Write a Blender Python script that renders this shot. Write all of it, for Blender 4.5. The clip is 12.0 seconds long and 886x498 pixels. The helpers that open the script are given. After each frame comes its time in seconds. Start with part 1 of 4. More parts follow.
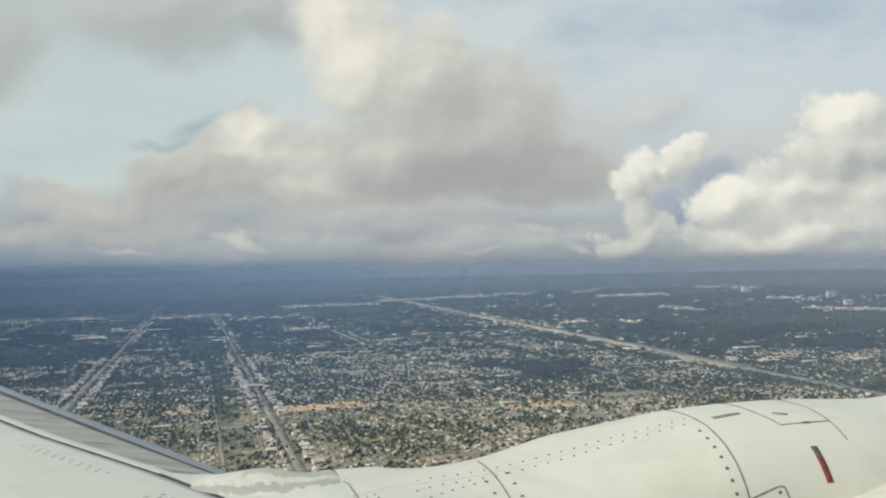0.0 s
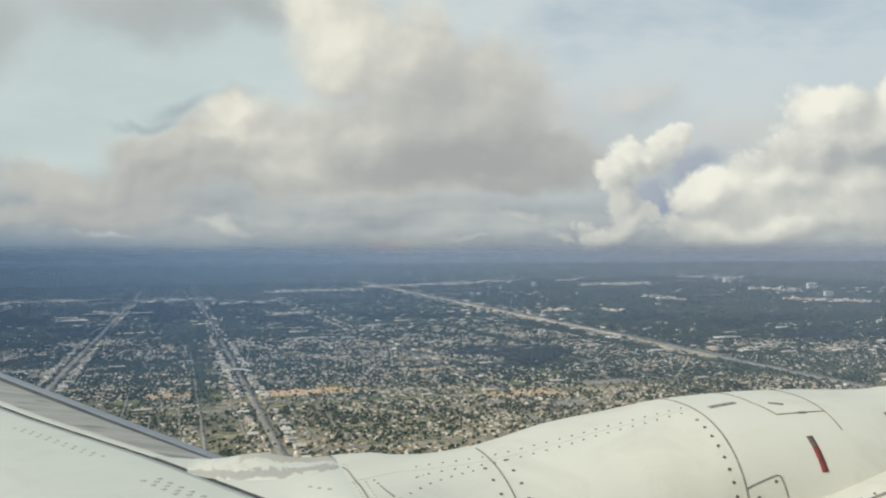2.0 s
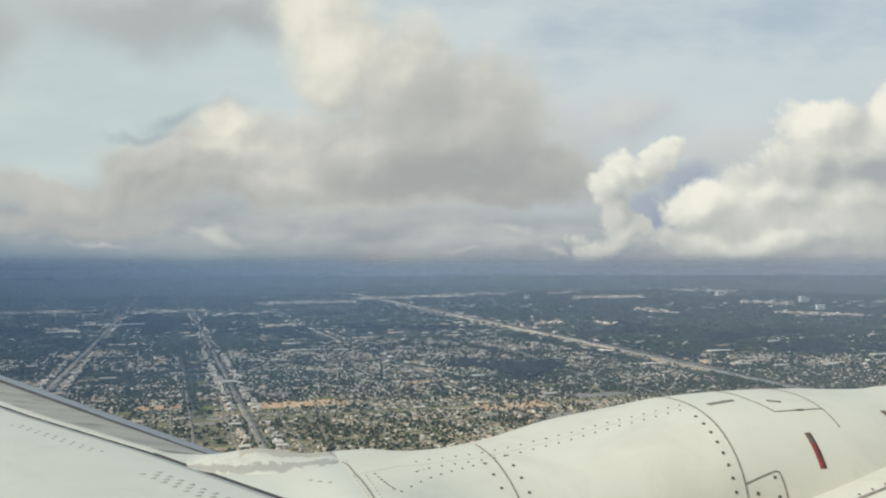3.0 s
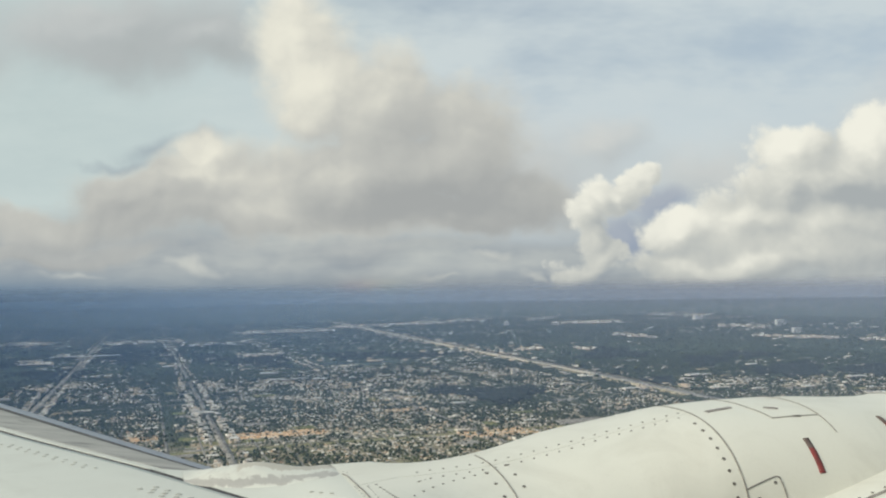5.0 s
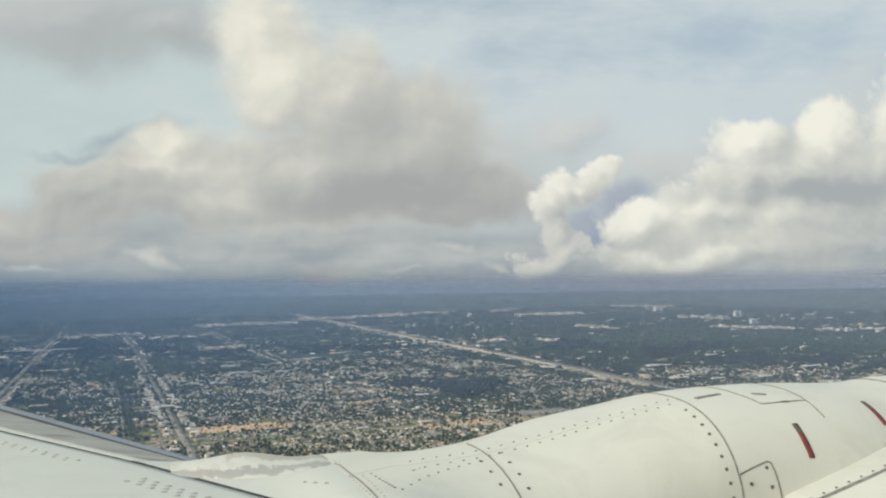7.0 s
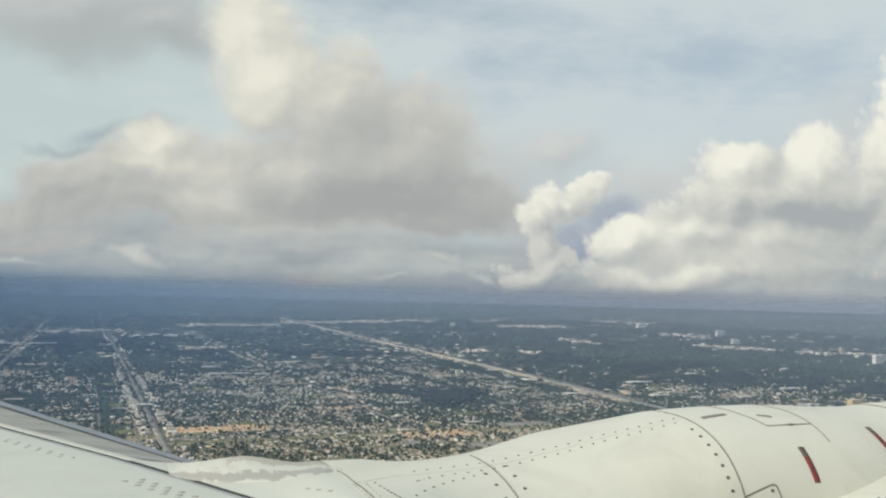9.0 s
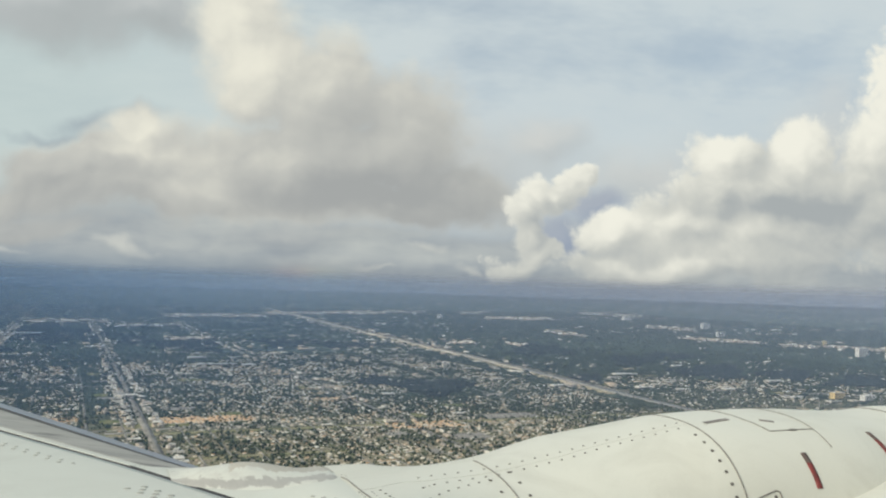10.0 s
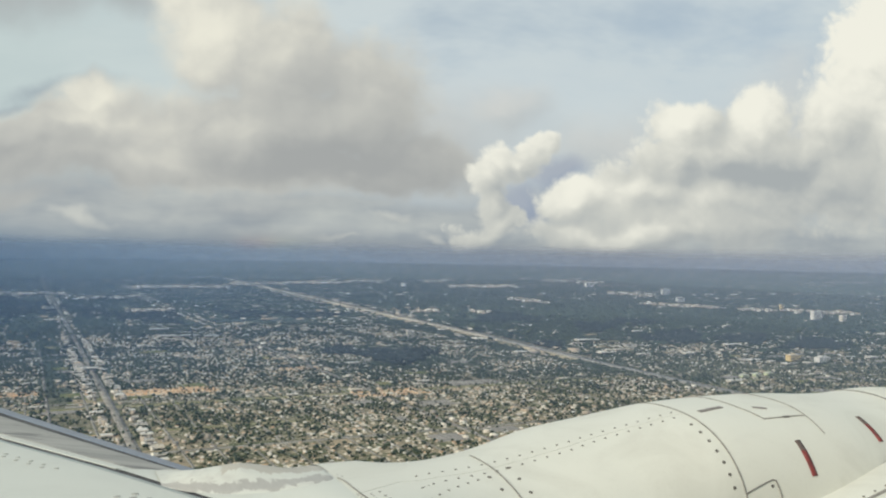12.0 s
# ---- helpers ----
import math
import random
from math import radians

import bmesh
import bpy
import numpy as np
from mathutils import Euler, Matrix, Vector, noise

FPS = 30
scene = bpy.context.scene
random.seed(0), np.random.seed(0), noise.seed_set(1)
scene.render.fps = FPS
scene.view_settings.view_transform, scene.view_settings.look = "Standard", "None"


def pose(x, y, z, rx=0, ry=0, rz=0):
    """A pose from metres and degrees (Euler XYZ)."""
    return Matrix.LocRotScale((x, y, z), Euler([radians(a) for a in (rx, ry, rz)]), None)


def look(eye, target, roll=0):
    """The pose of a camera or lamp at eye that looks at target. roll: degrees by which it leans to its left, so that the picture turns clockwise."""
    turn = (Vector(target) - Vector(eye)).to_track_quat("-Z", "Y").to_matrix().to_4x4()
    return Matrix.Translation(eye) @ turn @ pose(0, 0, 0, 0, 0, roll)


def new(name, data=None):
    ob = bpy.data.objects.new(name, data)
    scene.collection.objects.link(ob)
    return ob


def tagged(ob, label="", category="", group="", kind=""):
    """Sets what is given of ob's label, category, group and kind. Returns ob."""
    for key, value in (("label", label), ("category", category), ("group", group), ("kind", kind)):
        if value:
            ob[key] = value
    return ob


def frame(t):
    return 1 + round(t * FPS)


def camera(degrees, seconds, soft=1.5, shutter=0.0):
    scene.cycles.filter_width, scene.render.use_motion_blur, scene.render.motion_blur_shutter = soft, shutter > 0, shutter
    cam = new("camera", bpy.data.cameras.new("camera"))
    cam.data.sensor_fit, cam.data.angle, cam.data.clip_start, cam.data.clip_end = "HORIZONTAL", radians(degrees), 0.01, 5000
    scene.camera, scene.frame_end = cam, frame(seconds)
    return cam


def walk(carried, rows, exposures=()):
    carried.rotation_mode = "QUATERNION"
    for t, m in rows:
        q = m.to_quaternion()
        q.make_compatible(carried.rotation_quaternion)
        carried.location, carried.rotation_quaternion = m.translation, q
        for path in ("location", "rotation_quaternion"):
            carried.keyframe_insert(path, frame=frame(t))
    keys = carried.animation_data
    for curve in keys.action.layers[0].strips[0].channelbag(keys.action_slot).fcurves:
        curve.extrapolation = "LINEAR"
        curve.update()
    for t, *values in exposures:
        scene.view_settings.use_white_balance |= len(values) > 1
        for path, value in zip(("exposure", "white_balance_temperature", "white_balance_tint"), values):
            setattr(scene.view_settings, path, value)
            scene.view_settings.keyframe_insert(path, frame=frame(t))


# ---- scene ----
cam = camera(55.2, 12.0, soft=2.1)
EYE = 560.0
PATH = [
    (0.0, 0.333, -0.022, 0.195, 4.04, 1.33, 1.19),
    (0.5, 0.292, 0.007, 0.219, 3.58, 0.98, 0.95),
    (1.0, 0.270, -0.001, 0.223, 3.24, 0.81, 0.85),
    (1.5, 0.239, 0.010, 0.224, 3.10, 0.52, 0.65),
    (2.0, 0.235, -0.004, 0.194, 2.96, 0.42, 0.45),
    (2.5, 0.216, -0.003, 0.151, 2.71, 0.93, 0.52),
    (3.0, 0.194, -0.027, 0.099, 2.51, 1.25, 0.22),
    (5.0, 0.080, -0.026, -0.002, 1.08, 3.06, 0.84),
    (5.5, 0.044, -0.021, 0.009, 0.77, 2.72, -0.78),
    (6.0, 0.002, 0.002, 0.001, -0.00, 2.13, 0.00),
    (6.5, -0.042, 0.023, -0.005, -0.64, 2.07, 0.30),
    (7.0, -0.088, 0.041, -0.030, -1.40, 2.49, 0.92),
    (7.5, -0.128, 0.055, -0.048, -1.98, 2.93, 1.15),
    (9.5, -0.276, 0.125, -0.015, -2.65, 3.11, -1.92),
    (10.0, -0.330, 0.148, 0.038, -3.32, 2.54, -1.64),
    (10.5, -0.377, 0.206, 0.092, -4.00, 1.66, -1.42),
    (11.0, -0.419, 0.251, 0.131, -4.54, 0.60, -1.34),
    (11.5, -0.464, 0.264, 0.158, -5.17, 0.25, -1.29),
    (12.0, -0.496, 0.288, 0.169, -5.78, 0.47, -1.06),
]
walk(cam, [(t, pose(x, y, EYE + z, 90 + pitch, roll, yaw)) for t, x, y, z, yaw, pitch, roll in PATH])

# ---- light ----
SUN_EL, SUN_AZ = 27.0, 234.0      # azimuth clockwise from +y
scene.view_settings.exposure = 0.0
sun = new("sun", bpy.data.lights.new("sun", "SUN"))
sun.data.energy, sun.data.angle, sun.data.color = 3.3, radians(0.6), (1.0, 0.88, 0.71)
_e, _a = radians(SUN_EL), radians(SUN_AZ)
SUN_DIR = Vector((math.sin(_a) * math.cos(_e), math.cos(_a) * math.cos(_e), math.sin(_e)))
sun.matrix_world = look((0, 0, EYE + 50), Vector((0, 0, EYE + 50)) - SUN_DIR)


# ---- node arithmetic ----
class Val:
    """A node socket or number with arithmetic."""

    def __init__(self, tree, sock):
        self.tree, self.sock = tree, sock

    def op(self, kind, *others, clamp=False):
        n = self.tree.nodes.new("ShaderNodeMath")
        n.operation, n.use_clamp = kind, clamp
        for i, o in enumerate((self, *others)):
            if isinstance(o, Val):
                self.tree.links.new(o.sock, n.inputs[i])
            else:
                n.inputs[i].default_value = o
        return Val(self.tree, n.outputs[0])

    def __add__(self, o): return self.op("ADD", o)
    def __sub__(self, o): return self.op("SUBTRACT", o)
    def __mul__(self, o): return self.op("MULTIPLY", o)
    def __truediv__(self, o): return self.op("DIVIDE", o)
    def less(self, o): return (self * -1.0) + o
    def max(self, o): return self.op("MAXIMUM", o)
    def min(self, o): return self.op("MINIMUM", o)
    def clamp(self): return self.op("ADD", 0.0, clamp=True)
    def power(self, o): return self.op("POWER", o)
    def abs(self): return self.op("ABSOLUTE")
    def smax(self, o, k): return self.op("SMOOTH_MAX", o, k)

    def step(self, a, b):
        """0 below a, 1 above b, smooth between."""
        n = self.tree.nodes.new("ShaderNodeMapRange")
        n.interpolation_type = "SMOOTHSTEP"
        n.inputs[1].default_value, n.inputs[2].default_value = a, b
        self.tree.links.new(self.sock, n.inputs[0])
        return Val(self.tree, n.outputs[0])


def vec(tree, x, y, z=0.0):
    n = tree.nodes.new("ShaderNodeCombineXYZ")
    for i, o in enumerate((x, y, z)):
        if isinstance(o, Val):
            tree.links.new(o.sock, n.inputs[i])
        else:
            n.inputs[i].default_value = o
    return n.outputs[0]


def fbm(tree, vector, scale, detail=4.0, rough=0.55, lac=2.0, kind="FBM", distort=0.0):
    n = tree.nodes.new("ShaderNodeTexNoise")
    n.noise_type = kind
    n.normalize = True
    if vector is not None:
        tree.links.new(vector, n.inputs["Vector"])
    n.inputs["Scale"].default_value, n.inputs["Detail"].default_value = scale, detail
    n.inputs["Roughness"].default_value, n.inputs["Lacunarity"].default_value = rough, lac
    n.inputs["Distortion"].default_value = distort
    return Val(tree, n.outputs[0])


def mixc(tree, fac, a, b):
    n = tree.nodes.new("ShaderNodeMix")
    n.data_type = "RGBA"
    for sock, o in ((n.inputs[0], fac), (n.inputs[6], a), (n.inputs[7], b)):
        if isinstance(o, Val):
            tree.links.new(o.sock, sock)
        elif isinstance(o, bpy.types.NodeSocket):
            tree.links.new(o, sock)
        elif isinstance(o, tuple):
            sock.default_value = (*o, 1.0)
        else:
            sock.default_value = o
    return n.outputs[2]


def srgb(r, g, b):
    return tuple(c / 255 / 12.92 if c / 255 < 0.04045 else ((c / 255 + 0.055) / 1.055) ** 2.4 for c in (r, g, b))


# ---- sky with clouds ----
HORIZON = 497.0


def build_sky():
    world = bpy.data.worlds.new("sky")
    scene.world = world
    world.use_nodes = True
    tr = world.node_tree
    tr.nodes.clear()
    out = tr.nodes.new("ShaderNodeOutputWorld")
    bg = tr.nodes.new("ShaderNodeBackground")
    tr.links.new(bg.outputs[0], out.inputs[0])
    co = tr.nodes.new("ShaderNodeTexCoord")
    sep = tr.nodes.new("ShaderNodeSeparateXYZ")
    tr.links.new(co.outputs["Generated"], sep.inputs[0])
    dx, dy, dz = (Val(tr, s) for s in sep.outputs)
    depth = dy.abs().max(0.12)
    X, Y = dx / depth, dz / depth            # tangents: right and up
    sky = tr.nodes.new("ShaderNodeTexSky")
    sky.sky_type, sky.sun_disc = "NISHITA", False
    sky.sun_elevation, sky.sun_rotation = radians(SUN_EL), radians(SUN_AZ)
    sky.air_density, sky.dust_density, sky.ozone_density = 1.0, 0.6, 1.5
    tint = tr.nodes.new("ShaderNodeVectorMath")
    tint.operation = "SCALE"
    tr.links.new(sky.outputs[0], tint.inputs[0])
    tint.inputs["Scale"].default_value = 0.085
    clear = tint.outputs[0]

    # high thin veil over the blue
    w1 = fbm(tr, vec(tr, X * 1.0, Y * 2.4, 1.3), 2.4, 5, 0.62, distort=0.15)
    veil = w1.step(0.20, 0.70) * 0.62 + (X * -1.0 - 0.02).step(0.0, 0.45) * 0.45 + (Y * -1.0 + 0.22).step(-0.05, 0.2) * 0.4 + X.step(-0.1, 0.4) * 0.20 + 0.42
    base = mixc(tr, veil.clamp(), clear, mixc(tr, w1.step(0.3, 0.7), mixc(tr, X.step(-0.5, 0.1), srgb(186, 201, 201), srgb(193, 206, 212)), mixc(tr, X.step(-0.5, 0.1), srgb(199, 212, 210), srgb(203, 213, 215))))

    # turbulence shared by all the clouds
    wx = (fbm(tr, vec(tr, X, Y, 0.0), 6.0, 4, 0.52) - 0.5) * 0.12
    wy = (fbm(tr, vec(tr, X, Y, 5.0), 6.0, 4, 0.52) - 0.5) * 0.12

    def billow(p, scale, detail=1.0):
        """Rounded bumps parted by creases, about zero on average."""
        return (fbm(tr, p, scale, detail, 0.5) * 2.0 - 1.0).abs() - 0.2

    def relief(ox, oy):
        p = vec(tr, X + wx * 0.35 + ox, Y * 1.1 + wy * 0.35 + oy, 2.0)
        return billow(p, 5.5, 1.0) * 0.9 + billow(p, 14.0, 2.0) * 0.45 + billow(p, 34.0, 2.0) * 0.13

    p0, p1 = relief(0.0, 0.0), relief(-0.009, 0.014)
    fine = billow(vec(tr, X + wx * 0.3, Y + wy * 0.3, 6.0), 44.0, 3.0)
    slope = p0 - p1                                     # over 0: faces the sun, up and to the left
    broad = fbm(tr, vec(tr, X, Y, 11.0), 4.0, 4, 0.55) - 0.5

    def lumps(blobs, ox=0.0, oy=0.0):
        """Soft union of ellipses (centre, half sizes, in tangent units), pushed about by the turbulence."""
        total = None
        for cx, cy, rx, ry in blobs:
            ex, ey = (X + wx + (ox - cx)) * (1 / rx), (Y + wy + (oy - cy)) * (1 / ry)
            d = (ex * ex + ey * ey).power(0.5).less(1.0)
            total = d if total is None else total.smax(d, 0.22)
        return total

    def touches(spots):
        """Lighter and darker masses inside a cloud (centre, half sizes, amount)."""
        total = None
        for x, y, rx, ry, amount in spots:
            cx, cy, rx, ry = px(x, y, rx, ry)
            ex, ey = (X + wx * 0.8 - cx) * (1 / rx), (Y + wy * 0.8 - cy) * (1 / ry)
            f = (ex * ex + ey * ey).less(1.0).max(0.0)
            f = f * f * amount
            total = f if total is None else total + f
        return total

    def cumulus(under, blobs, tones, rough, edge, foot, crown, contrast, frill=0.0, most=1.0, spots=(), form=1.0, reach=0.022):
        """A cloud of rounded heads: lit where its swelling falls away towards the sun, dull where it falls away from it."""
        dark, mid, lit = tones
        body = lumps(blobs)
        d = body + p0 * rough + 0.06
        if frill:
            d = d + fine * frill
        cover = d.step(0.0, edge) * most
        rise = ((Y + wy * 0.5) - foot) * (1.0 / (crown - foot))
        swell = (body - lumps(blobs, -0.8 * reach, 0.65 * reach)).max(-0.5).min(0.5) * form
        rim = d.step(0.02, 0.45).less(1.0)
        light = rise * 0.45 + swell + slope * contrast + rim * 0.16 + broad * 0.7 + p0 * 0.22 + 0.26
        if frill:
            light = light + fine * (frill * 0.4)
        if spots:
            light = light + touches(spots)
        tone = mixc(tr, light.step(-0.30, 0.60), dark, mid)
        tone = mixc(tr, light.step(0.38, 1.2), tone, lit)
        return mixc(tr, cover, under, tone)

    def px(x, y, rx, ry):
        return ((x - 784) / 1506.0, (HORIZON - y) / 1506.0, rx / 1506.0, ry / 1506.0)

    def up(y):
        return (HORIZON - y) / 1506.0

    TONES = (srgb(165, 168, 167), srgb(193, 194, 188), srgb(235, 233, 218))
    PALE = (srgb(176, 182, 184), srgb(192, 198, 198), srgb(210, 212, 208))
    BRIGHT = (srgb(168, 174, 175), srgb(202, 204, 197), srgb(240, 239, 226))
    # far banks low over the horizon
    streak = fbm(tr, vec(tr, X * 1.0 + wx * 0.5, Y * 4.0 + wy, 9.0), 5.0, 4, 0.52)
    bank = (Y * -1.0 + up(335) - X * 0.03 + (streak - 0.5) * 0.10).step(0.0, 0.05)
    bank_tone = ((streak - 0.36) * 2.2 + slope * 0.6 + broad * 0.5 + 0.08 + X.step(-0.5, 0.1) * 0.1).clamp()
    col = mixc(tr, bank, base, mixc(tr, bank_tone, srgb(152, 161, 168), srgb(200, 204, 198)))
    # grey veil at the upper left
    col = cumulus(col, [px(160, 10, 360, 130), px(-220, 60, 300, 170), px(330, 30, 160, 90)], (srgb(164, 171, 171), srgb(180, 186, 186), srgb(200, 204, 202)), 0.4, 0.7, up(300), up(-60), 0.3)
    # pale shelf to the right of the large cloud
    col = cumulus(col, [px(930, 290, 240, 140), px(1040, 235, 120, 80), px(1250, 310, 260, 90), px(1420, 290, 260, 130), px(1600, 260, 240, 160)], PALE, 0.35, 0.9, up(400), up(180), 0.4)
    # slate cloud behind the large one
    col = cumulus(col, [px(235, 224, 120, 30), px(170, 240, 120, 16), px(330, 212, 60, 24), px(-60, 345, 100, 24)], (srgb(146, 158, 168), srgb(152, 164, 173), srgb(168, 177, 182)), 0.40, 1.0, up(300), up(180), 0.3, 0.25, 0.62, (), 0.2)
    # large cloud, tower and shelf
    col = cumulus(col, [px(520, 110, 120, 170), px(490, 20, 100, 120), px(640, 170, 140, 150), px(800, 240, 150, 150), px(600, 290, 330, 105),
                        px(350, 295, 190, 90), px(230, 300, 175, 72), px(150, 300, 110, 62), px(270, 275, 120, 55), px(250, 338, 250, 66), px(40, 360, 170, 60), px(60, 410, 240, 30), px(870, 335, 170, 70), px(480, 345, 420, 48), px(760, 352, 220, 50), px(330, 240, 60, 50)], TONES, 0.36, 0.50, up(400), up(10), 0.55, 0.16, 1.0, [
                      (520, 90, 230, 240, 0.26), (395, 110, 70, 170, -0.2), (620, 60, 90, 120, -0.12), (335, 250, 95, 70, 0.5), (430, 312, 120, 70, 0.4), (590, 300, 80, 60, 0.3),
                      (640, 230, 200, 110, -0.15), (860, 345, 240, 80, -0.2), (700, 335, 230, 70, -0.22), (180, 350, 260, 60, -0.12), (60, 410, 240, 40, -0.15), (580, 388, 300, 32, 0.4), (150, 310, 180, 60, -0.12), (680, 340, 280, 55, -0.28), (820, 300, 150, 80, -0.15)], 0.42, 0.030)
    # dull grey streaks low over the rain
    dull = (srgb(152, 159, 163), srgb(168, 173, 174), srgb(186, 189, 186))
    col = cumulus(col, [px(110, 402, 360, 62), px(-150, 410, 300, 60), px(620, 408, 260, 42)], dull, 0.30, 1.3, up(450), up(350), 0.5, 0.2, 0.7)
    # small clouds in front of the bank
    col = cumulus(col, [px(322, 446, 56, 12), px(830, 440, 48, 16), px(905, 470, 50, 10), px(740, 470, 50, 8), px(110, 446, 90, 9)],
                  BRIGHT, 0.4, 0.9, up(540), up(380), 0.5, 0.35, 0.55, (), 0.3, 0.008)
    # slate gap beside the small tower
    slate = (srgb(146, 158, 176), srgb(154, 165, 181), srgb(170, 178, 188))
    col = cumulus(col, [px(1080, 405, 80, 66), px(1140, 350, 80, 36)], slate, 0.3, 0.9, up(500), up(300), 0.2)
    # small bright tower
    col = cumulus(col, [px(1048, 328, 60, 42), px(1112, 304, 32, 30), px(1082, 332, 44, 34), px(1012, 360, 46, 36), px(1020, 402, 42, 44), px(1038, 436, 60, 36), px(990, 456, 76, 26)],
                  BRIGHT, 0.60, 0.40, up(540), up(270), 1.1, 0.60, 1.0, [(1040, 380, 60, 60, -0.2), (1080, 345, 40, 30, -0.2)], 0.6, 0.014)
    # bank of cumulus to the right
    col = cumulus(col, [px(1385, 240, 92, 72), px(1515, 240, 95, 78), px(1450, 312, 200, 66), px(1345, 318, 110, 60), px(1580, 300, 160, 80), px(1300, 370, 140, 66), px(1185, 395, 95, 45),
                        px(1460, 390, 260, 110), px(1250, 455, 220, 48), px(1680, 340, 150, 120), px(1690, 230, 110, 100), px(1740, 130, 120, 110),
                        px(1810, 40, 140, 120), px(1800, 230, 160, 150), px(1900, 120, 190, 200), px(1950, 330, 220, 160)], BRIGHT, 0.46, 0.36, up(500), up(190), 0.95, 0.42, 1.0, [
                      (1385, 235, 110, 90, 0.3), (1510, 240, 110, 100, 0.3), (1180, 385, 130, 60, 0.35), (1450, 325, 240, 60, -0.42), (1452, 240, 40, 90, -0.3), (1560, 330, 160, 70, -0.25), (1330, 430, 200, 50, 0.2),
                      (1650, 330, 200, 130, -0.35), (1750, 80, 200, 150, 0.3), (1560, 470, 300, 40, -0.3)], 0.9, 0.018)
    # rain and distance under the cloud bases
    edge_n = (fbm(tr, vec(tr, X, Y * 1.5, 7.0), 4.0, 3, 0.5) - 0.5) * 0.030
    rain = (Y * -1.0 + up(480) - X * 0.03 + edge_n).step(-0.022, 0.022)
    shaft = (X + 0.09).abs().step(0.01, 0.13).less(1.0) * 0.6
    murk = mixc(tr, (X + 0.1).step(-0.5, 0.6), srgb(112, 134, 154), srgb(116, 123, 134))
    col = mixc(tr, rain * 0.94, col, mixc(tr, shaft, murk, srgb(146, 150, 154)))
    # faint foot of a rainbow in the rain
    bow = (X + 0.098 - (Y * 0.25)) * (1 / 0.030)
    low = (Y + up(455) * -1.0).step(-0.035, 0.0).less(1.0) * (Y + 0.02).step(-0.01, 0.02)
    for centre, hue in ((-0.8, srgb(190, 150, 146)), (0.0, srgb(176, 172, 140)), (0.8, srgb(146, 168, 160))):
        col = mixc(tr, (bow - centre).abs().step(0.2, 1.1).less(1.0) * low * 0.26, col, hue)
    tr.links.new(col, bg.inputs[0])
    bg.inputs[1].default_value = 1.0


build_sky()


# ---- materials ----
def material(name, rough=0.6, metal=0.0):
    m = bpy.data.materials.new(name)
    m.use_nodes = True
    b = m.node_tree.nodes["Principled BSDF"]
    b.inputs["Roughness"].default_value, b.inputs["Metallic"].default_value = rough, metal
    return m, m.node_tree, b


def position(tree):
    g = tree.nodes.new("ShaderNodeTexCoord")
    return g.outputs["Object"]


def bump(tree, bsdf, height, strength, distance):
    n = tree.nodes.new("ShaderNodeBump")
    n.inputs["Strength"].default_value, n.inputs["Distance"].default_value = strength, distance
    tree.links.new(height.sock, n.inputs["Height"])
    tree.links.new(n.outputs[0], bsdf.inputs["Normal"])


def paint(name, light, dirt, rough=0.38, amount=0.5, metal=0.0):
    """Aircraft paint: fine mottling, broad stains, slight waviness."""
    m, tr, b = material(name, rough, metal)
    p = position(tr)
    grain, broad = fbm(tr, p, 60.0, 4, 0.6), fbm(tr, p, 2.2, 5, 0.6, distort=0.8)
    f = (broad.step(0.42, 0.75) * 0.7 + grain.step(0.5, 0.8) * 0.3) * amount
    tr.links.new(mixc(tr, f, light, dirt), b.inputs["Base Color"])
    r = (broad * 0.25 + (rough - 0.1)).clamp()
    tr.links.new(r.sock, b.inputs["Roughness"])
    bump(tr, b, broad + grain * 0.05, 0.25, 0.006)
    return m


def plain(name, a, b_col, scale, rough=0.7, metal=0.0):
    m, tr, b = material(name, rough, metal)
    n = fbm(tr, position(tr), scale, 4, 0.6)
    tr.links.new(mixc(tr, n.step(0.35, 0.65), a, b_col), b.inputs["Base Color"])
    return m


WHITE = paint("white_paint", (0.64, 0.65, 0.59), (0.48, 0.48, 0.43), 0.42, 0.6)
WING_WHITE = paint("wing_paint", (0.58, 0.605, 0.565), (0.48, 0.49, 0.46), 0.45, 0.5)
SLAT_GREY, _t, _b = material("worn_grey_slat", 0.45, 0.15)
_p = position(_t)
_turn = _t.nodes.new("ShaderNodeMapping")
_t.links.new(_p, _turn.inputs[0])
_turn.inputs["Rotation"].default_value = (0, 0, radians(46))
_turn.inputs["Scale"].default_value = (0.35, 3.2, 1.0)
_worn, _soot = fbm(_t, _turn.outputs[0], 2.0, 5, 0.62, distort=0.4), fbm(_t, _turn.outputs[0], 4.5, 6, 0.66, distort=0.6)
_col = mixc(_t, _worn.step(0.35, 0.65), (0.38, 0.375, 0.355), (0.27, 0.27, 0.26))
_t.links.new(mixc(_t, _soot.step(0.53, 0.66), _col, (0.12, 0.12, 0.118)), _b.inputs["Base Color"])
bump(_t, _b, _worn, 0.2, 0.004)
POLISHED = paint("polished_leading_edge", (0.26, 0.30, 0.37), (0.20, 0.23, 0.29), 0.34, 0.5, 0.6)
FAIRING, _t, _b = material("peeling_fairing_paint", 0.5)
_p = position(_t)
_uv = _t.nodes.new("ShaderNodeUVMap")
_sep = _t.nodes.new("ShaderNodeSeparateXYZ")
_t.links.new(_uv.outputs[0], _sep.inputs[0])
_along, _over = Val(_t, _sep.outputs[0]), Val(_t, _sep.outputs[1])
_flow = vec(_t, _along * 5.0, _over * 2.0, 0.0)
_n = fbm(_t, _flow, 2.6, 6, 0.62, distort=0.6)
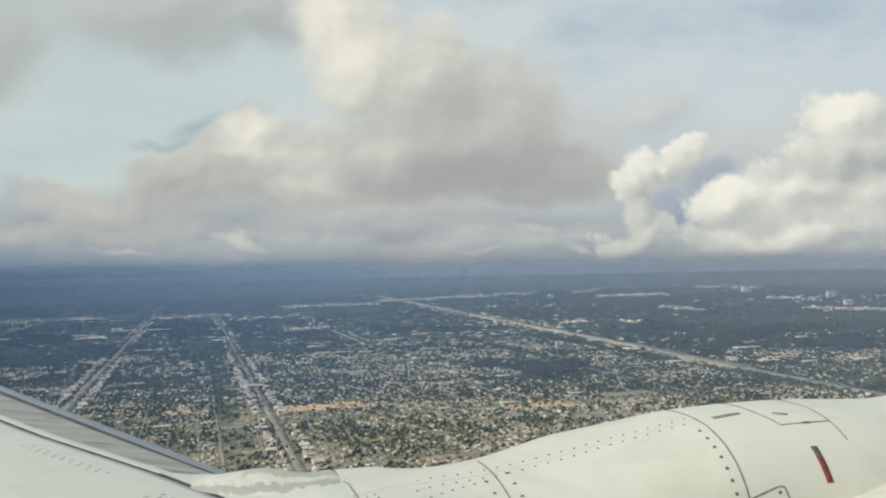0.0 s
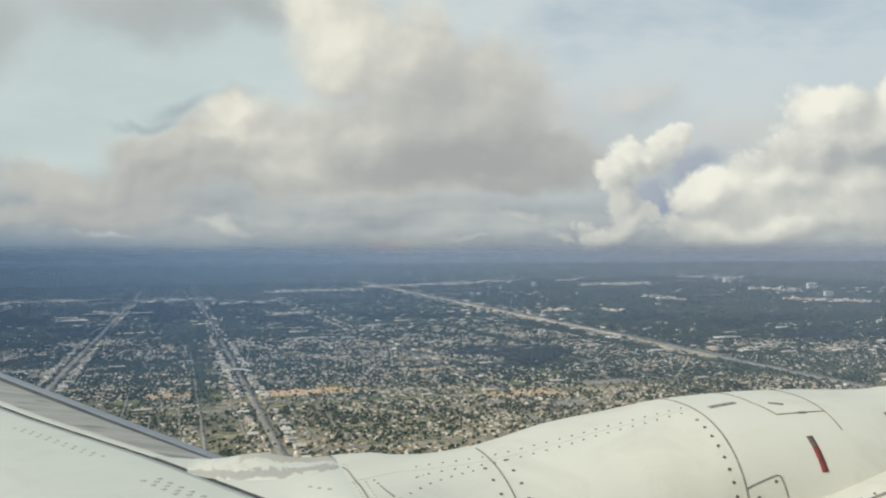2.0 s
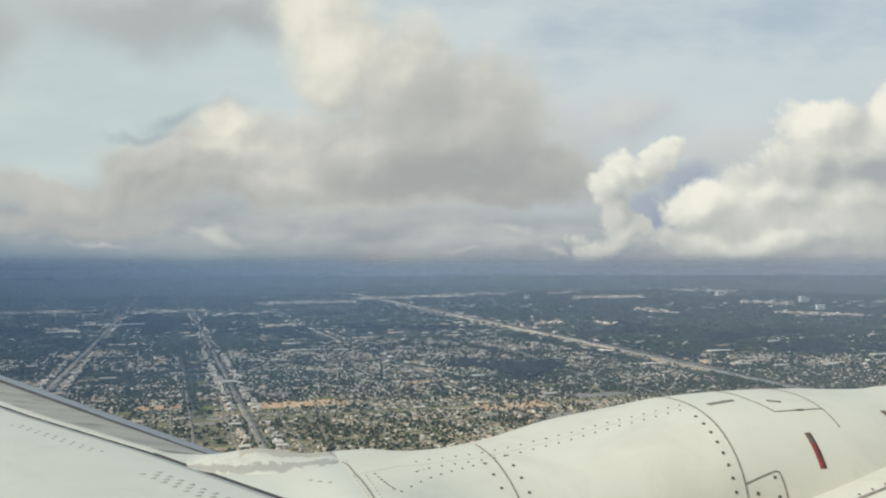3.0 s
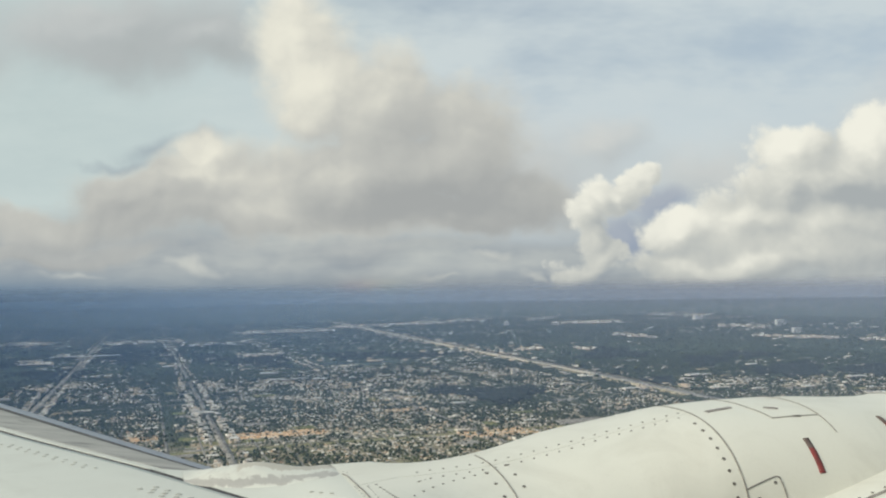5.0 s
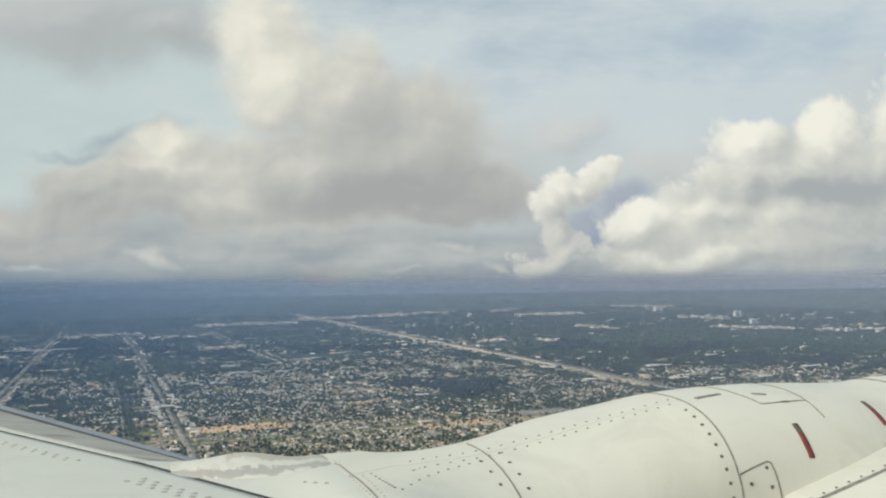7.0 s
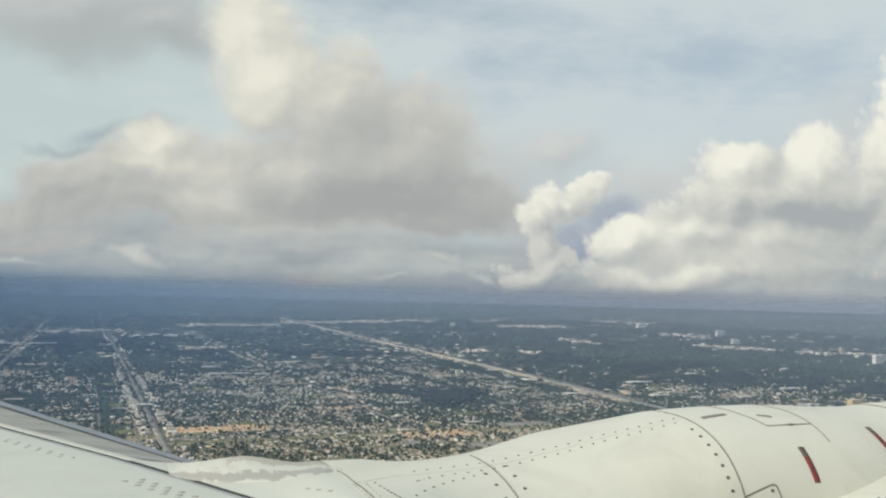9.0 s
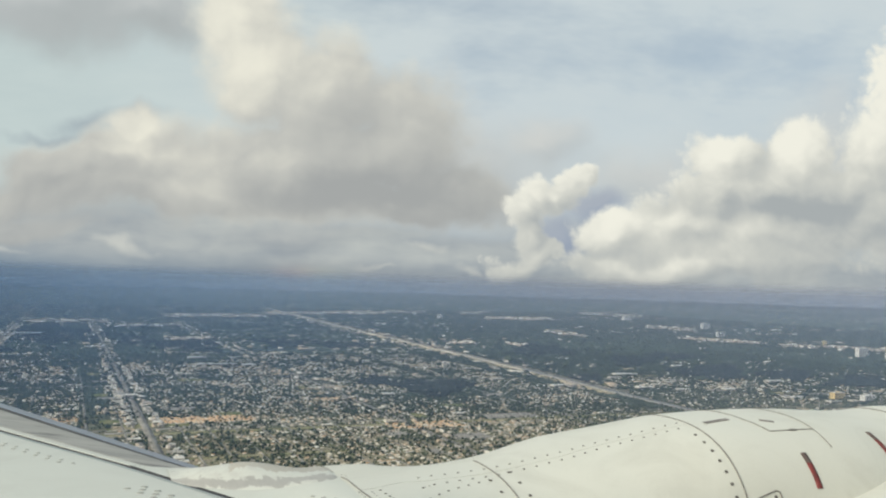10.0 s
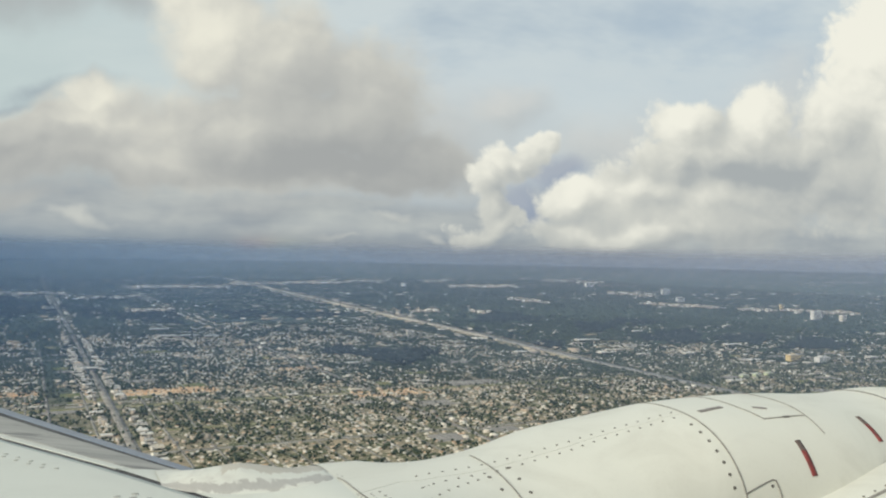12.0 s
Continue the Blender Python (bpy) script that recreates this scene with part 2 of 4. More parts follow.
_tan = mixc(_t, fbm(_t, _p, 9.0, 4, 0.6), (0.48, 0.465, 0.415), (0.42, 0.405, 0.365))
_grey = mixc(_t, fbm(_t, _flow, 5.0, 5, 0.65), (0.45, 0.45, 0.43), (0.32, 0.32, 0.31))
_white = mixc(_t, fbm(_t, _p, 14.0, 4, 0.6).step(0.45, 0.7), (0.58, 0.60, 0.56), (0.52, 0.53, 0.50))
_chip = _over + (_n - 0.5) * 0.40
_front = (_along - 0.37) + (_over - 0.5) * 0.34 + (_n - 0.5) * 0.26
_col = mixc(_t, _front.step(0.0, 0.025) * _chip.step(0.30, 0.33), _white, _tan)
_col = mixc(_t, (_chip + (_along - 0.55).abs() * 0.12).step(0.20, 0.17) * (_chip + (_along - 0.55).abs() * 0.12).step(0.03, 0.07), _col, _grey)
_col = mixc(_t, fbm(_t, _flow, 4.0, 5, 0.65, distort=0.8).step(0.60, 0.63) * _along.step(0.36, 0.26), _col, _grey)
_t.links.new(_col, _b.inputs["Base Color"])
bump(_t, _b, _chip.step(0.30, 0.33), 0.4, 0.002)
SEAM = plain("dark_sealant", (0.17, 0.165, 0.15), (0.28, 0.27, 0.25), 30.0)
GAP = plain("dark_gap", (0.03, 0.032, 0.04), (0.09, 0.09, 0.09), 6.0)
FASTENER = plain("dark_fastener", (0.08, 0.075, 0.07), (0.15, 0.14, 0.12), 40.0, 0.5)
RED = plain("faded_red_paint", (0.23, 0.036, 0.034), (0.12, 0.030, 0.030), 14.0)
SOOTY = plain("sooty_brown_paint", (0.085, 0.06, 0.055), (0.13, 0.10, 0.09), 20.0)
LINE = plain("faint_join", (0.50, 0.51, 0.47), (0.57, 0.58, 0.53), 25.0)
DULL = plain("dull_grey_marking", (0.16, 0.145, 0.14), (0.26, 0.245, 0.235), 25.0)


def by_island(name, colours, rough=0.8, rnd="island"):
    """One colour of a range for each separate piece."""
    m, tr, b = material(name, rough)
    if rnd == "island":
        g = tr.nodes.new("ShaderNodeNewGeometry")
        r = g.outputs["Random Per Island"]
    else:
        g = tr.nodes.new("ShaderNodeObjectInfo")
        r = g.outputs["Random"]
    ramp = tr.nodes.new("ShaderNodeValToRGB")
    ramp.color_ramp.interpolation = "CONSTANT"
    els = ramp.color_ramp.elements
    els[0].position, els[0].color = 0.0, (*colours[0], 1)
    els[1].position, els[1].color = 1.0 / len(colours), (*colours[1], 1)
    for i, c in enumerate(colours[2:], 2):
        e = els.new(i / len(colours))
        e.color = (*c, 1)
    tr.links.new(r, ramp.inputs[0])
    n = fbm(tr, position(tr), 0.35, 3, 0.6)
    dark = tr.nodes.new("ShaderNodeMix")
    dark.data_type, dark.blend_type = "RGBA", "MULTIPLY"
    tr.links.new((n * 0.45 + 0.02).sock, dark.inputs[0])
    tr.links.new(ramp.outputs[0], dark.inputs[6])
    dark.inputs[7].default_value = (0.55, 0.55, 0.52, 1)
    tr.links.new(dark.outputs[2], b.inputs["Base Color"])
    return m


ROOFS = [(0.88, 0.82, 0.70), (0.68, 0.50, 0.34), (0.60, 0.41, 0.26), (0.66, 0.58, 0.46), (0.32, 0.27, 0.22), (0.80, 0.71, 0.57), (0.24, 0.21, 0.18), (0.86, 0.81, 0.72), (0.50, 0.32, 0.19), (0.46, 0.40, 0.32), (0.68, 0.56, 0.41), (0.92, 0.89, 0.82)]
WALLS = [(0.70, 0.65, 0.56), (0.78, 0.77, 0.72), (0.60, 0.53, 0.44), (0.74, 0.68, 0.58), (0.66, 0.66, 0.64)]
LEAVES = [(0.030, 0.051, 0.036), (0.046, 0.070, 0.040), (0.022, 0.042, 0.037), (0.064, 0.085, 0.043), (0.036, 0.057, 0.042)]
M_ROOF, M_WALL, M_LEAF = by_island("roof_mix", ROOFS), by_island("wall_mix", WALLS), by_island("leaf_mix", LEAVES)
M_ROOF1, M_WALL1, M_LEAF1 = by_island("roof_single", ROOFS, rnd="object"), by_island("wall_single", WALLS, rnd="object"), by_island("leaf_single", LEAVES, rnd="object")
M_BIG = by_island("flat_roof_mix", [(0.74, 0.69, 0.60), (0.52, 0.45, 0.37), (0.88, 0.84, 0.75), (0.36, 0.33, 0.29), (0.60, 0.49, 0.37), (0.44, 0.41, 0.37), (0.30, 0.29, 0.27)])
M_TERRA = by_island("terracotta_mix", [(0.74, 0.46, 0.25), (0.78, 0.53, 0.32), (0.66, 0.40, 0.23), (0.80, 0.62, 0.43)])
M_TRUNK = plain("bark", (0.10, 0.075, 0.055), (0.15, 0.12, 0.09), 2.0)


def worn_road(name, dark, mid, pale):
    """Weathered paving in patches of different age, with oil-dark lanes."""
    m, tr, b = material(name, 0.9)
    q = position(tr)
    col = mixc(tr, fbm(tr, q, 0.012, 3, 0.6).step(0.38, 0.62), mid, pale)
    col = mixc(tr, fbm(tr, q, 0.06, 4, 0.7).step(0.50, 0.62) * 0.8, col, dark)
    tr.links.new(col, b.inputs["Base Color"])
    return m


M_ASPHALT = worn_road("old_asphalt", (0.13, 0.13, 0.12), (0.25, 0.235, 0.21), (0.36, 0.34, 0.30))
M_CONCRETE = worn_road("pale_concrete", (0.30, 0.27, 0.22), (0.50, 0.44, 0.36), (0.66, 0.60, 0.50))
M_MOTORWAY = worn_road("grey_motorway_paving", (0.18, 0.175, 0.165), (0.28, 0.27, 0.25), (0.36, 0.345, 0.32))
M_WATER, _t, _b = material("dark_water", 0.12)
_b.inputs["Base Color"].default_value = (0.03, 0.045, 0.05, 1)

# ---- plan of the land ----
GRID = radians(20.5)                    # the street grid against the first axes
CG, SG = math.cos(GRID), math.sin(GRID)
NEAR, REACH = 2900.0, 2000.0            # true to scale up to NEAR, then drawn in towards the horizon


def squeeze(d):
    d = np.asarray(d, float)
    u = np.maximum(d - NEAR, 0) / REACH
    return np.where(d < NEAR, d, NEAR + REACH * u / (1 + u))


def land(a, b):
    """Grid metres (a along the flight, b away from it) to the world: x, y, z, scale."""
    a, b = np.asarray(a, float), np.asarray(b, float)
    x, y = a * CG - b * SG, a * SG + b * CG
    d = np.maximum(np.hypot(x, y), 1.0)
    k = squeeze(d) / d
    return x * k, y * k, EYE * (1 - k), k


def from_view(right, down):
    """The grid place seen along the tangents right and down from the window's middle moment."""
    y = EYE / down
    x = right * y
    return x * CG + y * SG, -x * SG + y * CG


def mesh_of(name, verts, faces_flat, loop_starts, mats, mat_index=None, uvs=None):
    me = bpy.data.meshes.new(name)
    me.vertices.add(len(verts))
    me.vertices.foreach_set("co", np.asarray(verts, np.float32).ravel())
    me.loops.add(len(faces_flat))
    me.loops.foreach_set("vertex_index", np.asarray(faces_flat, np.int32))
    me.polygons.add(len(loop_starts))
    me.polygons.foreach_set("loop_start", np.asarray(loop_starts, np.int32))
    for m in mats:
        me.materials.append(m)
    if mat_index is not None:
        me.polygons.foreach_set("material_index", np.asarray(mat_index, np.int32))
    if uvs is not None:
        layer = me.uv_layers.new(name="plan")
        layer.data.foreach_set("uv", np.asarray(uvs, np.float32)[np.asarray(faces_flat)].ravel())
    me.update(calc_edges=True)
    return me


def grid_mesh(name, P, mats, uvs=None, closed=False):
    """A sheet from an array of points (rows, columns, 3)."""
    r, c = P.shape[:2]
    i, j = np.meshgrid(np.arange(r - 1), np.arange(c if closed else c - 1), indexing="ij")
    k = (j + 1) % c
    q = np.stack([i * c + j, i * c + k, (i + 1) * c + k, (i + 1) * c + j], -1).reshape(-1, 4)
    me = mesh_of(name, P.reshape(-1, 3), q.ravel(), np.arange(len(q)) * 4, mats, None, None if uvs is None else uvs.reshape(-1, 2))
    return me


def ground_material():
    m, tr, b = material("suburban_ground", 0.95)
    uv = tr.nodes.new("ShaderNodeUVMap")
    uv.uv_map = "plan"
    u = uv.outputs[0]
    broad, mid, fine = fbm(tr, u, 1.3, 4, 0.6), fbm(tr, u, 9.0, 4, 0.65), fbm(tr, u, 60.0, 4, 0.7)
    soil = mixc(tr, mid.step(0.40, 0.62), (0.085, 0.105, 0.048), (0.27, 0.23, 0.155))
    soil = mixc(tr, fine.step(0.48, 0.66), soil, (0.50, 0.43, 0.32))
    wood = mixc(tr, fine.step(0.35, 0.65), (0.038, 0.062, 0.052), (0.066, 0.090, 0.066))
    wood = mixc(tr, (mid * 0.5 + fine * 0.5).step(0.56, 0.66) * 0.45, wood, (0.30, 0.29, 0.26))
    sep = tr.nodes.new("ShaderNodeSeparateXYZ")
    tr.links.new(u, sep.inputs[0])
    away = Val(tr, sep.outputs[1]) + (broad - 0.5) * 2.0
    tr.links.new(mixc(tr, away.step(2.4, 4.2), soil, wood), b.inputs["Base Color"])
    bump(tr, b, fine, 0.6, 2.0)
    return m


def build_ground():
    az = np.radians(np.linspace(-78, 78, 157))
    d = np.concatenate([np.linspace(0, NEAR, 30), NEAR + np.geomspace(30, 57000, 120)])
    D, A = np.meshgrid(d, az, indexing="ij")
    x, y = D * np.sin(A), D * np.cos(A)
    k = squeeze(D) / np.maximum(D, 1)
    k[D < 1] = 1
    P = np.stack([x * k, y * k, EYE * (1 - k)], -1)
    uv = np.stack([(x * CG + y * SG) / 1000, (-x * SG + y * CG) / 1000], -1)
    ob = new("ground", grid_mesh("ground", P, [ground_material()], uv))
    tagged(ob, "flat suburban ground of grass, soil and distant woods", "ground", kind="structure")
    # the land behind the aeroplane
    az = np.radians(np.linspace(78, 282, 60))
    D, A = np.meshgrid(np.linspace(0, 4700, 12), az, indexing="ij")
    x, y = D * np.sin(A), D * np.cos(A)
    ob = new("ground", grid_mesh("ground_behind", np.stack([x, y, x * 0 - 0.5], -1), [ob.data.materials[0]],
                                 np.stack([x, y], -1) / 1000))
    tagged(ob, "flat suburban ground behind the aeroplane", "ground", kind="structure")


build_ground()


# ---- roads ----
def road(name, line, width, mat, lift, label, category):
    """A raised strip along a list of grid places, with a kerb edge."""
    pts = []
    for (a0, b0), (a1, b1) in zip(line, line[1:]):
        n = max(int(math.hypot(a1 - a0, b1 - b0) / 60), 1)
        pts += [(a0 + (a1 - a0) * i / n, b0 + (b1 - b0) * i / n) for i in range(n)]
    pts = np.array(pts + [line[-1]])
    t = np.gradient(pts, axis=0)
    t /= np.linalg.norm(t, axis=1)[:, None]
    side = np.stack([-t[:, 1], t[:, 0]], -1)
    rows = []
    for off, h in ((-0.5, -1.0), (-0.5, 0.0), (0.5, 0.0), (0.5, -1.0)):
        q = pts + side * off * width
        x, y, z, k = land(q[:, 0], q[:, 1])
        rows.append(np.stack([x, y, z + (lift + h) * k], -1))
    P = np.stack(rows, 1)
    ob = new(name, grid_mesh(name, P, [mat]))
    return tagged(ob, label, category, kind="structure")


ARTERIALS = [(-520.0, 42.0), (288.0, 30.0), (82.0, 12.0), (-1820.0, 36.0), (1290.0, 22.0), (2070.0, 18.0)]
CROSSINGS = [(2450.0, 22.0), (3330.0, 24.0), (4690.0, 26.0), (6300.0, 34.0), (9240.0, 50.0), (11600.0, 56.0), (16100.0, 70.0)]
for a, w in ARTERIALS:
    road("road", [(a, 1300), (a, 19000 if w > 24 else 5200)], w, M_ASPHALT, 0.9, "straight grey asphalt arterial road through the suburbs", "road")
for b, w in CROSSINGS:
    road("road", [(-12000, b), (2660, b)], w, M_ASPHALT, 0.8, "straight grey asphalt cross road between house blocks", "road")
HIGHWAY = [(2660, 1400), (2744, 3080), (2806, 3880), (2930, 5200), (3060, 7200), (3390, 12000), (3850, 18200)]
M_VERGE = worn_road("sandy_verge", (0.10, 0.12, 0.06), (0.40, 0.34, 0.23), (0.64, 0.54, 0.39))
M_CORRIDOR = worn_road("mown_grass", (0.13, 0.15, 0.07), (0.22, 0.22, 0.11), (0.34, 0.30, 0.19))
road("road_verge", [p for p in HIGHWAY if p[1] > 3800], 215, M_VERGE, 0.6, "bare sandy verge along the motorway", "verge")
road("road", [p for p in HIGHWAY if p[1] < 5500], 74, M_MOTORWAY, 1.6, "wide grey motorway with many lanes", "motorway")
road("road", [p for p in HIGHWAY if p[1] > 5000], 96, M_CONCRETE, 1.6, "wide pale concrete motorway with many lanes", "motorway")
road("road_verge", [(-1500, 3230), (2600, 3230)], 46, M_CORRIDOR, 0.45, "open strip of mown grass between house blocks", "verge")
road("road_verge", [(-2600, 2760), (900, 2760)], 30, M_CORRIDOR, 0.45, "narrow strip of mown grass between house blocks", "verge")
STREETS = [s for s in np.arange(-4300, 2600, 98.0) if min(abs(s - a) for a, _ in ARTERIALS) > 40]
for s in STREETS:
    road("road", [(s, 1600), (s, 4200)], 8, M_ASPHALT, 0.5, "narrow grey residential street lined with houses", "street")

# ---- houses and trees ----
rng = np.random.default_rng(7)


def house_shape(w, l, h, rise, hip):
    """Walls and an overhanging roof: verts, quads and triangles as index lists."""
    x, y, o = w / 2, l / 2, 0.5
    wall_v = [(sx * x, sy * y, z) for z in (0, h) for sx, sy in ((-1, -1), (1, -1), (1, 1), (-1, 1))]
    wall_f = [(0, 1, 5, 4), (1, 2, 6, 5), (2, 3, 7, 6), (3, 0, 4, 7)]
    r = y - (x * 0.9 if hip else -o)
    roof_v = [(-x - o, -y - o, h), (x + o, -y - o, h), (x + o, y + o, h), (-x - o, y + o, h), (0, -r, h + rise), (0, r, h + rise)]
    roof_f = [(0, 1, 4), (1, 2, 5, 4), (2, 3, 5), (3, 0, 4, 5)]
    return wall_v, wall_f, roof_v, roof_f


def crown_shape(seed, clumps, height):
    """A ragged crown of several uneven clumps."""
    r = np.random.default_rng(seed)
    bm = bmesh.new()
    for i in range(clumps):
        ang = 6.283 * i / max(clumps, 1) + r.uniform(0, 1)
        off = 0.0 if clumps == 1 else r.uniform(0.22, 0.42)
        m = Matrix.Translation((math.cos(ang) * off, math.sin(ang) * off, height * r.uniform(0.5, 0.85)))
        size = r.uniform(0.28, 0.42) if clumps > 1 else 0.5
        g = bmesh.ops.create_icosphere(bm, subdivisions=1, radius=size, matrix=m)
        for v in g["verts"]:
            v.co += Vector(r.uniform(-0.11, 0.11, 3)) * (size / 0.4)
    if not clumps:                      # far off: one rough six-cornered clump
        for c in ((0.5, 0, 0.45), (-0.5, 0.1, 0.5), (0.1, 0.5, 0.4), (0, -0.5, 0.5), (0.05, 0, 0.95), (0, 0, 0.0)):
            bm.verts.new(Vector(c) + Vector(r.uniform(-0.1, 0.1, 3)))
        bmesh.ops.convex_hull(bm, input=list(bm.verts))
    bm.verts.index_update()
    v = [tuple(x.co) for x in bm.verts]
    f = [tuple(x.index for x in p.verts) for p in bm.faces]
    bm.free()
    return v, f


def merged(name, shapes, which, xyz, turn, size, mats):
    """Many copies of a few shapes joined into one mesh. shapes: (verts, faces, material indices); size: (n, 3)."""
    V, F, S, M = [], [], [], []
    nv = nl = 0
    for i, (v, f, mi) in enumerate(shapes):
        sel = np.nonzero(which == i)[0]
        if not len(sel):
            continue
        v = np.array(v, float)
        c, s = np.cos(turn[sel])[:, None], np.sin(turn[sel])[:, None]
        q = v[None] * size[sel][:, None, :]
        x, y = q[..., 0] * c - q[..., 1] * s, q[..., 0] * s + q[..., 1] * c
        P = np.stack([x, y, q[..., 2]], -1) + xyz[sel][:, None, :]
        V.append(P.reshape(-1, 3))
        flat, lens = np.concatenate([np.array(p) for p in f]), np.array([len(p) for p in f])
        F.append((flat[None] + nv + np.arange(len(sel))[:, None] * len(v)).ravel())
        st = np.concatenate([[0], np.cumsum(lens)[:-1]])
        S.append((st[None] + nl + np.arange(len(sel))[:, None] * len(flat)).ravel())
        M.append(np.tile(np.array(mi), len(sel)))
        nv += len(sel) * len(v)
        nl += len(sel) * len(flat)
    me = mesh_of(name, np.concatenate(V), np.concatenate(F), np.concatenate(S), mats, np.concatenate(M))
    return new(name, me)


# ellipses thinned of houses; the tree cover stands in for cloud shadow
SHADED_WOODS = [(-1050, 6700, 1000, 1150), (300, 6500, 650, 900), (1850, 4100, 420, 330), (4600, 6000, 1900, 550), (5000, 5400, 700, 420), (6000, 5000, 1200, 500), (-300, 4700, 500, 380)]


def density(a, b):
    """How built-up the land is: 1 rows of houses, 0 woods."""
    n = np.array([0.9 * noise.noise((x / 520.0, y / 520.0, 3.1)) + 0.6 * noise.noise((x / 210.0, y / 210.0, 8.0)) + 0.75 * noise.noise((x / 95.0, y / 130.0, 2.0)) for x, y in zip(a, b)])
    far = np.clip((b - 4000) / 3600, 0, 1)
    east = np.clip((a - 2950) / 250, 0, 1) * np.clip((b - 0.12 * a - 3650) / 700, 0, 1)
    d = np.clip(0.84 - 0.50 * far - 0.52 * east + n * (1.05 + 0.35 * far + 0.3 * east), 0, 1)
    for wa, wb, ra, rb in SHADED_WOODS:
        d *= np.clip(np.hypot((a - wa) / ra, (b - wb) / rb) * 2 - 1 + n * 0.6, 0.04, 1)
    return d


def clump(a, b):
    """Groves and clearings, about 1 on average."""
    return np.clip(np.array([1.0 + 1.3 * noise.noise((x / 85.0, y / 110.0, 5.5)) + 0.9 * noise.noise((x / 38.0, y / 45.0, 1.5)) for x, y in zip(a, b)]), 0.12, 1.9)


def in_view(a, b, spare=6.0):
    x, y = a * CG - b * SG, a * SG + b * CG
    return (np.abs(np.degrees(np.arctan2(x, y))) < 31 + spare) & (y > 0)


def off_roads(a, b, gap):
    ok = np.ones(len(a), bool)
    for c, w in ARTERIALS:
        ok &= np.abs(a - c) > w / 2 + gap
    for c, w in CROSSINGS:
        ok &= (np.abs(b - c) > w / 2 + gap) | (a > 2660)
    ok &= np.abs(a - np.interp(b, [p[1] for p in HIGHWAY], [p[0] for p in HIGHWAY])) > np.where(b > 3900, 74, 38) + gap
    ok &= ((np.abs(b - 3230) > 20 + gap) | (a < -1500)) & ((np.abs(b - 2760) > 13 + gap) | (a > 900) | (a < -2600))
    return ok


# shapes in metres
HOUSES = []
for w, l, h, rise, hip in ((10, 16, 3.2, 2.4, True), (11, 14, 3.4, 2.8, False), (9, 18, 3.0, 2.2, True), (13, 17, 3.6, 2.6, True)):
    HOUSES.append(house_shape(w, l, h, rise, hip))
CROWNS = [crown_shape(s, 3, 1.0) for s in range(5)] + [crown_shape(20 + s, 1, 0.9) for s in range(4)] + [crown_shape(40 + s, 0, 0.9) for s in range(3)]


def lots():
    """House places along the residential streets."""
    A, B, T = [], [], []
    for s in STREETS:
        for side in (-1, 1):
            b = np.arange(1600, 6800, 15.5)
            b += rng.uniform(-4, 4, len(b))
            A.append(np.full(len(b), s + side * 16.0) + rng.uniform(-4, 4, len(b)))
            B.append(b)
            T.append(rng.choice([0.0, 1.5708], len(b)) + rng.normal(0, 0.12, len(b)))
        # back rows of plots between the streets
        for off in (38.0, 60.0):
            b = np.arange(1600, 6800, 19.0)
            b += rng.uniform(-6, 6, len(b))
            A.append(np.full(len(b), s + off) + rng.uniform(-7, 7, len(b)))
            B.append(b)
            T.append(rng.choice([0.0, 1.5708], len(b)))
    # scattered houses beyond the motorway and far away
    n = 9000
    A.append(rng.uniform(3000, 10500, n)); B.append(rng.uniform(1300, 12000, n)); T.append(rng.uniform(0, 6.28, n))
    n = 11000
    A.append(rng.uniform(2850, 6800, n)); B.append(rng.uniform(1500, 4900, n)); T.append(rng.choice([0.0, 1.5708], n))
    n = 22000
    A.append(rng.uniform(-10000, 2900, n)); B.append(rng.uniform(6600, 16000, n)); T.append(rng.choice([0.0, 1.5708], n))
    A, B = np.concatenate(A), np.concatenate(B)
    return A + rng.normal(0, 7, len(A)), B + rng.normal(0, 9, len(A)), np.concatenate(T) + rng.choice([0, 0, 0.4, -0.5], len(A))


HA, HB, HT = lots()
keep = in_view(HA, HB) & off_roads(HA, HB, 9)
HA, HB, HT = HA[keep], HB[keep], HT[keep]
DENS = density(HA, HB)
BLOCK = np.random.default_rng(11).random((200, 200)) ** 0.7
keep = rng.random(len(HA)) < DENS * np.clip(1.55 - 0.62 * clump(HA, HB), 0.25, 1.15) * (0.25 + 0.7 * BLOCK[(HA // 98).astype(int) % 200, (HB // 150).astype(int) % 200])
HA, HB, HT = HA[keep], HB[keep], HT[keep]

# open lots: car parks, bare plots and playing fields
LOTS = []
_r = random.Random(21)
for i in range(230):
    _b = _r.uniform(1900, 5600)
    _a = _r.choice([_r.uniform(-3400, 2500), _r.choice([-520, 288, -1820, 1290]) + _r.choice([-1, 1]) * _r.uniform(60, 130), _r.uniform(2950, 5200)])
    LOTS.append((_a, _b, _r.uniform(18, 75), _r.uniform(16, 55), _r.choice(["car_park", "car_park", "bare_plot", "bare_plot", "field"])))
LOTS += [(330, 3420, 120, 45, "field"), (-250, 3500, 120, 40, "field"), (640, 3620, 55, 70, "field"), (1800, 3330, 130, 60, "car_park")]


def at_view(px, py):
    """The grid place in line with a point of the window's middle view."""
    return from_view((px - 784) / 1506.0, (py - HORIZON) / 1506.0)


LAKES = [(560, 617, 260, 130), (640, 615, 130, 100), (505, 622, 90, 60)]


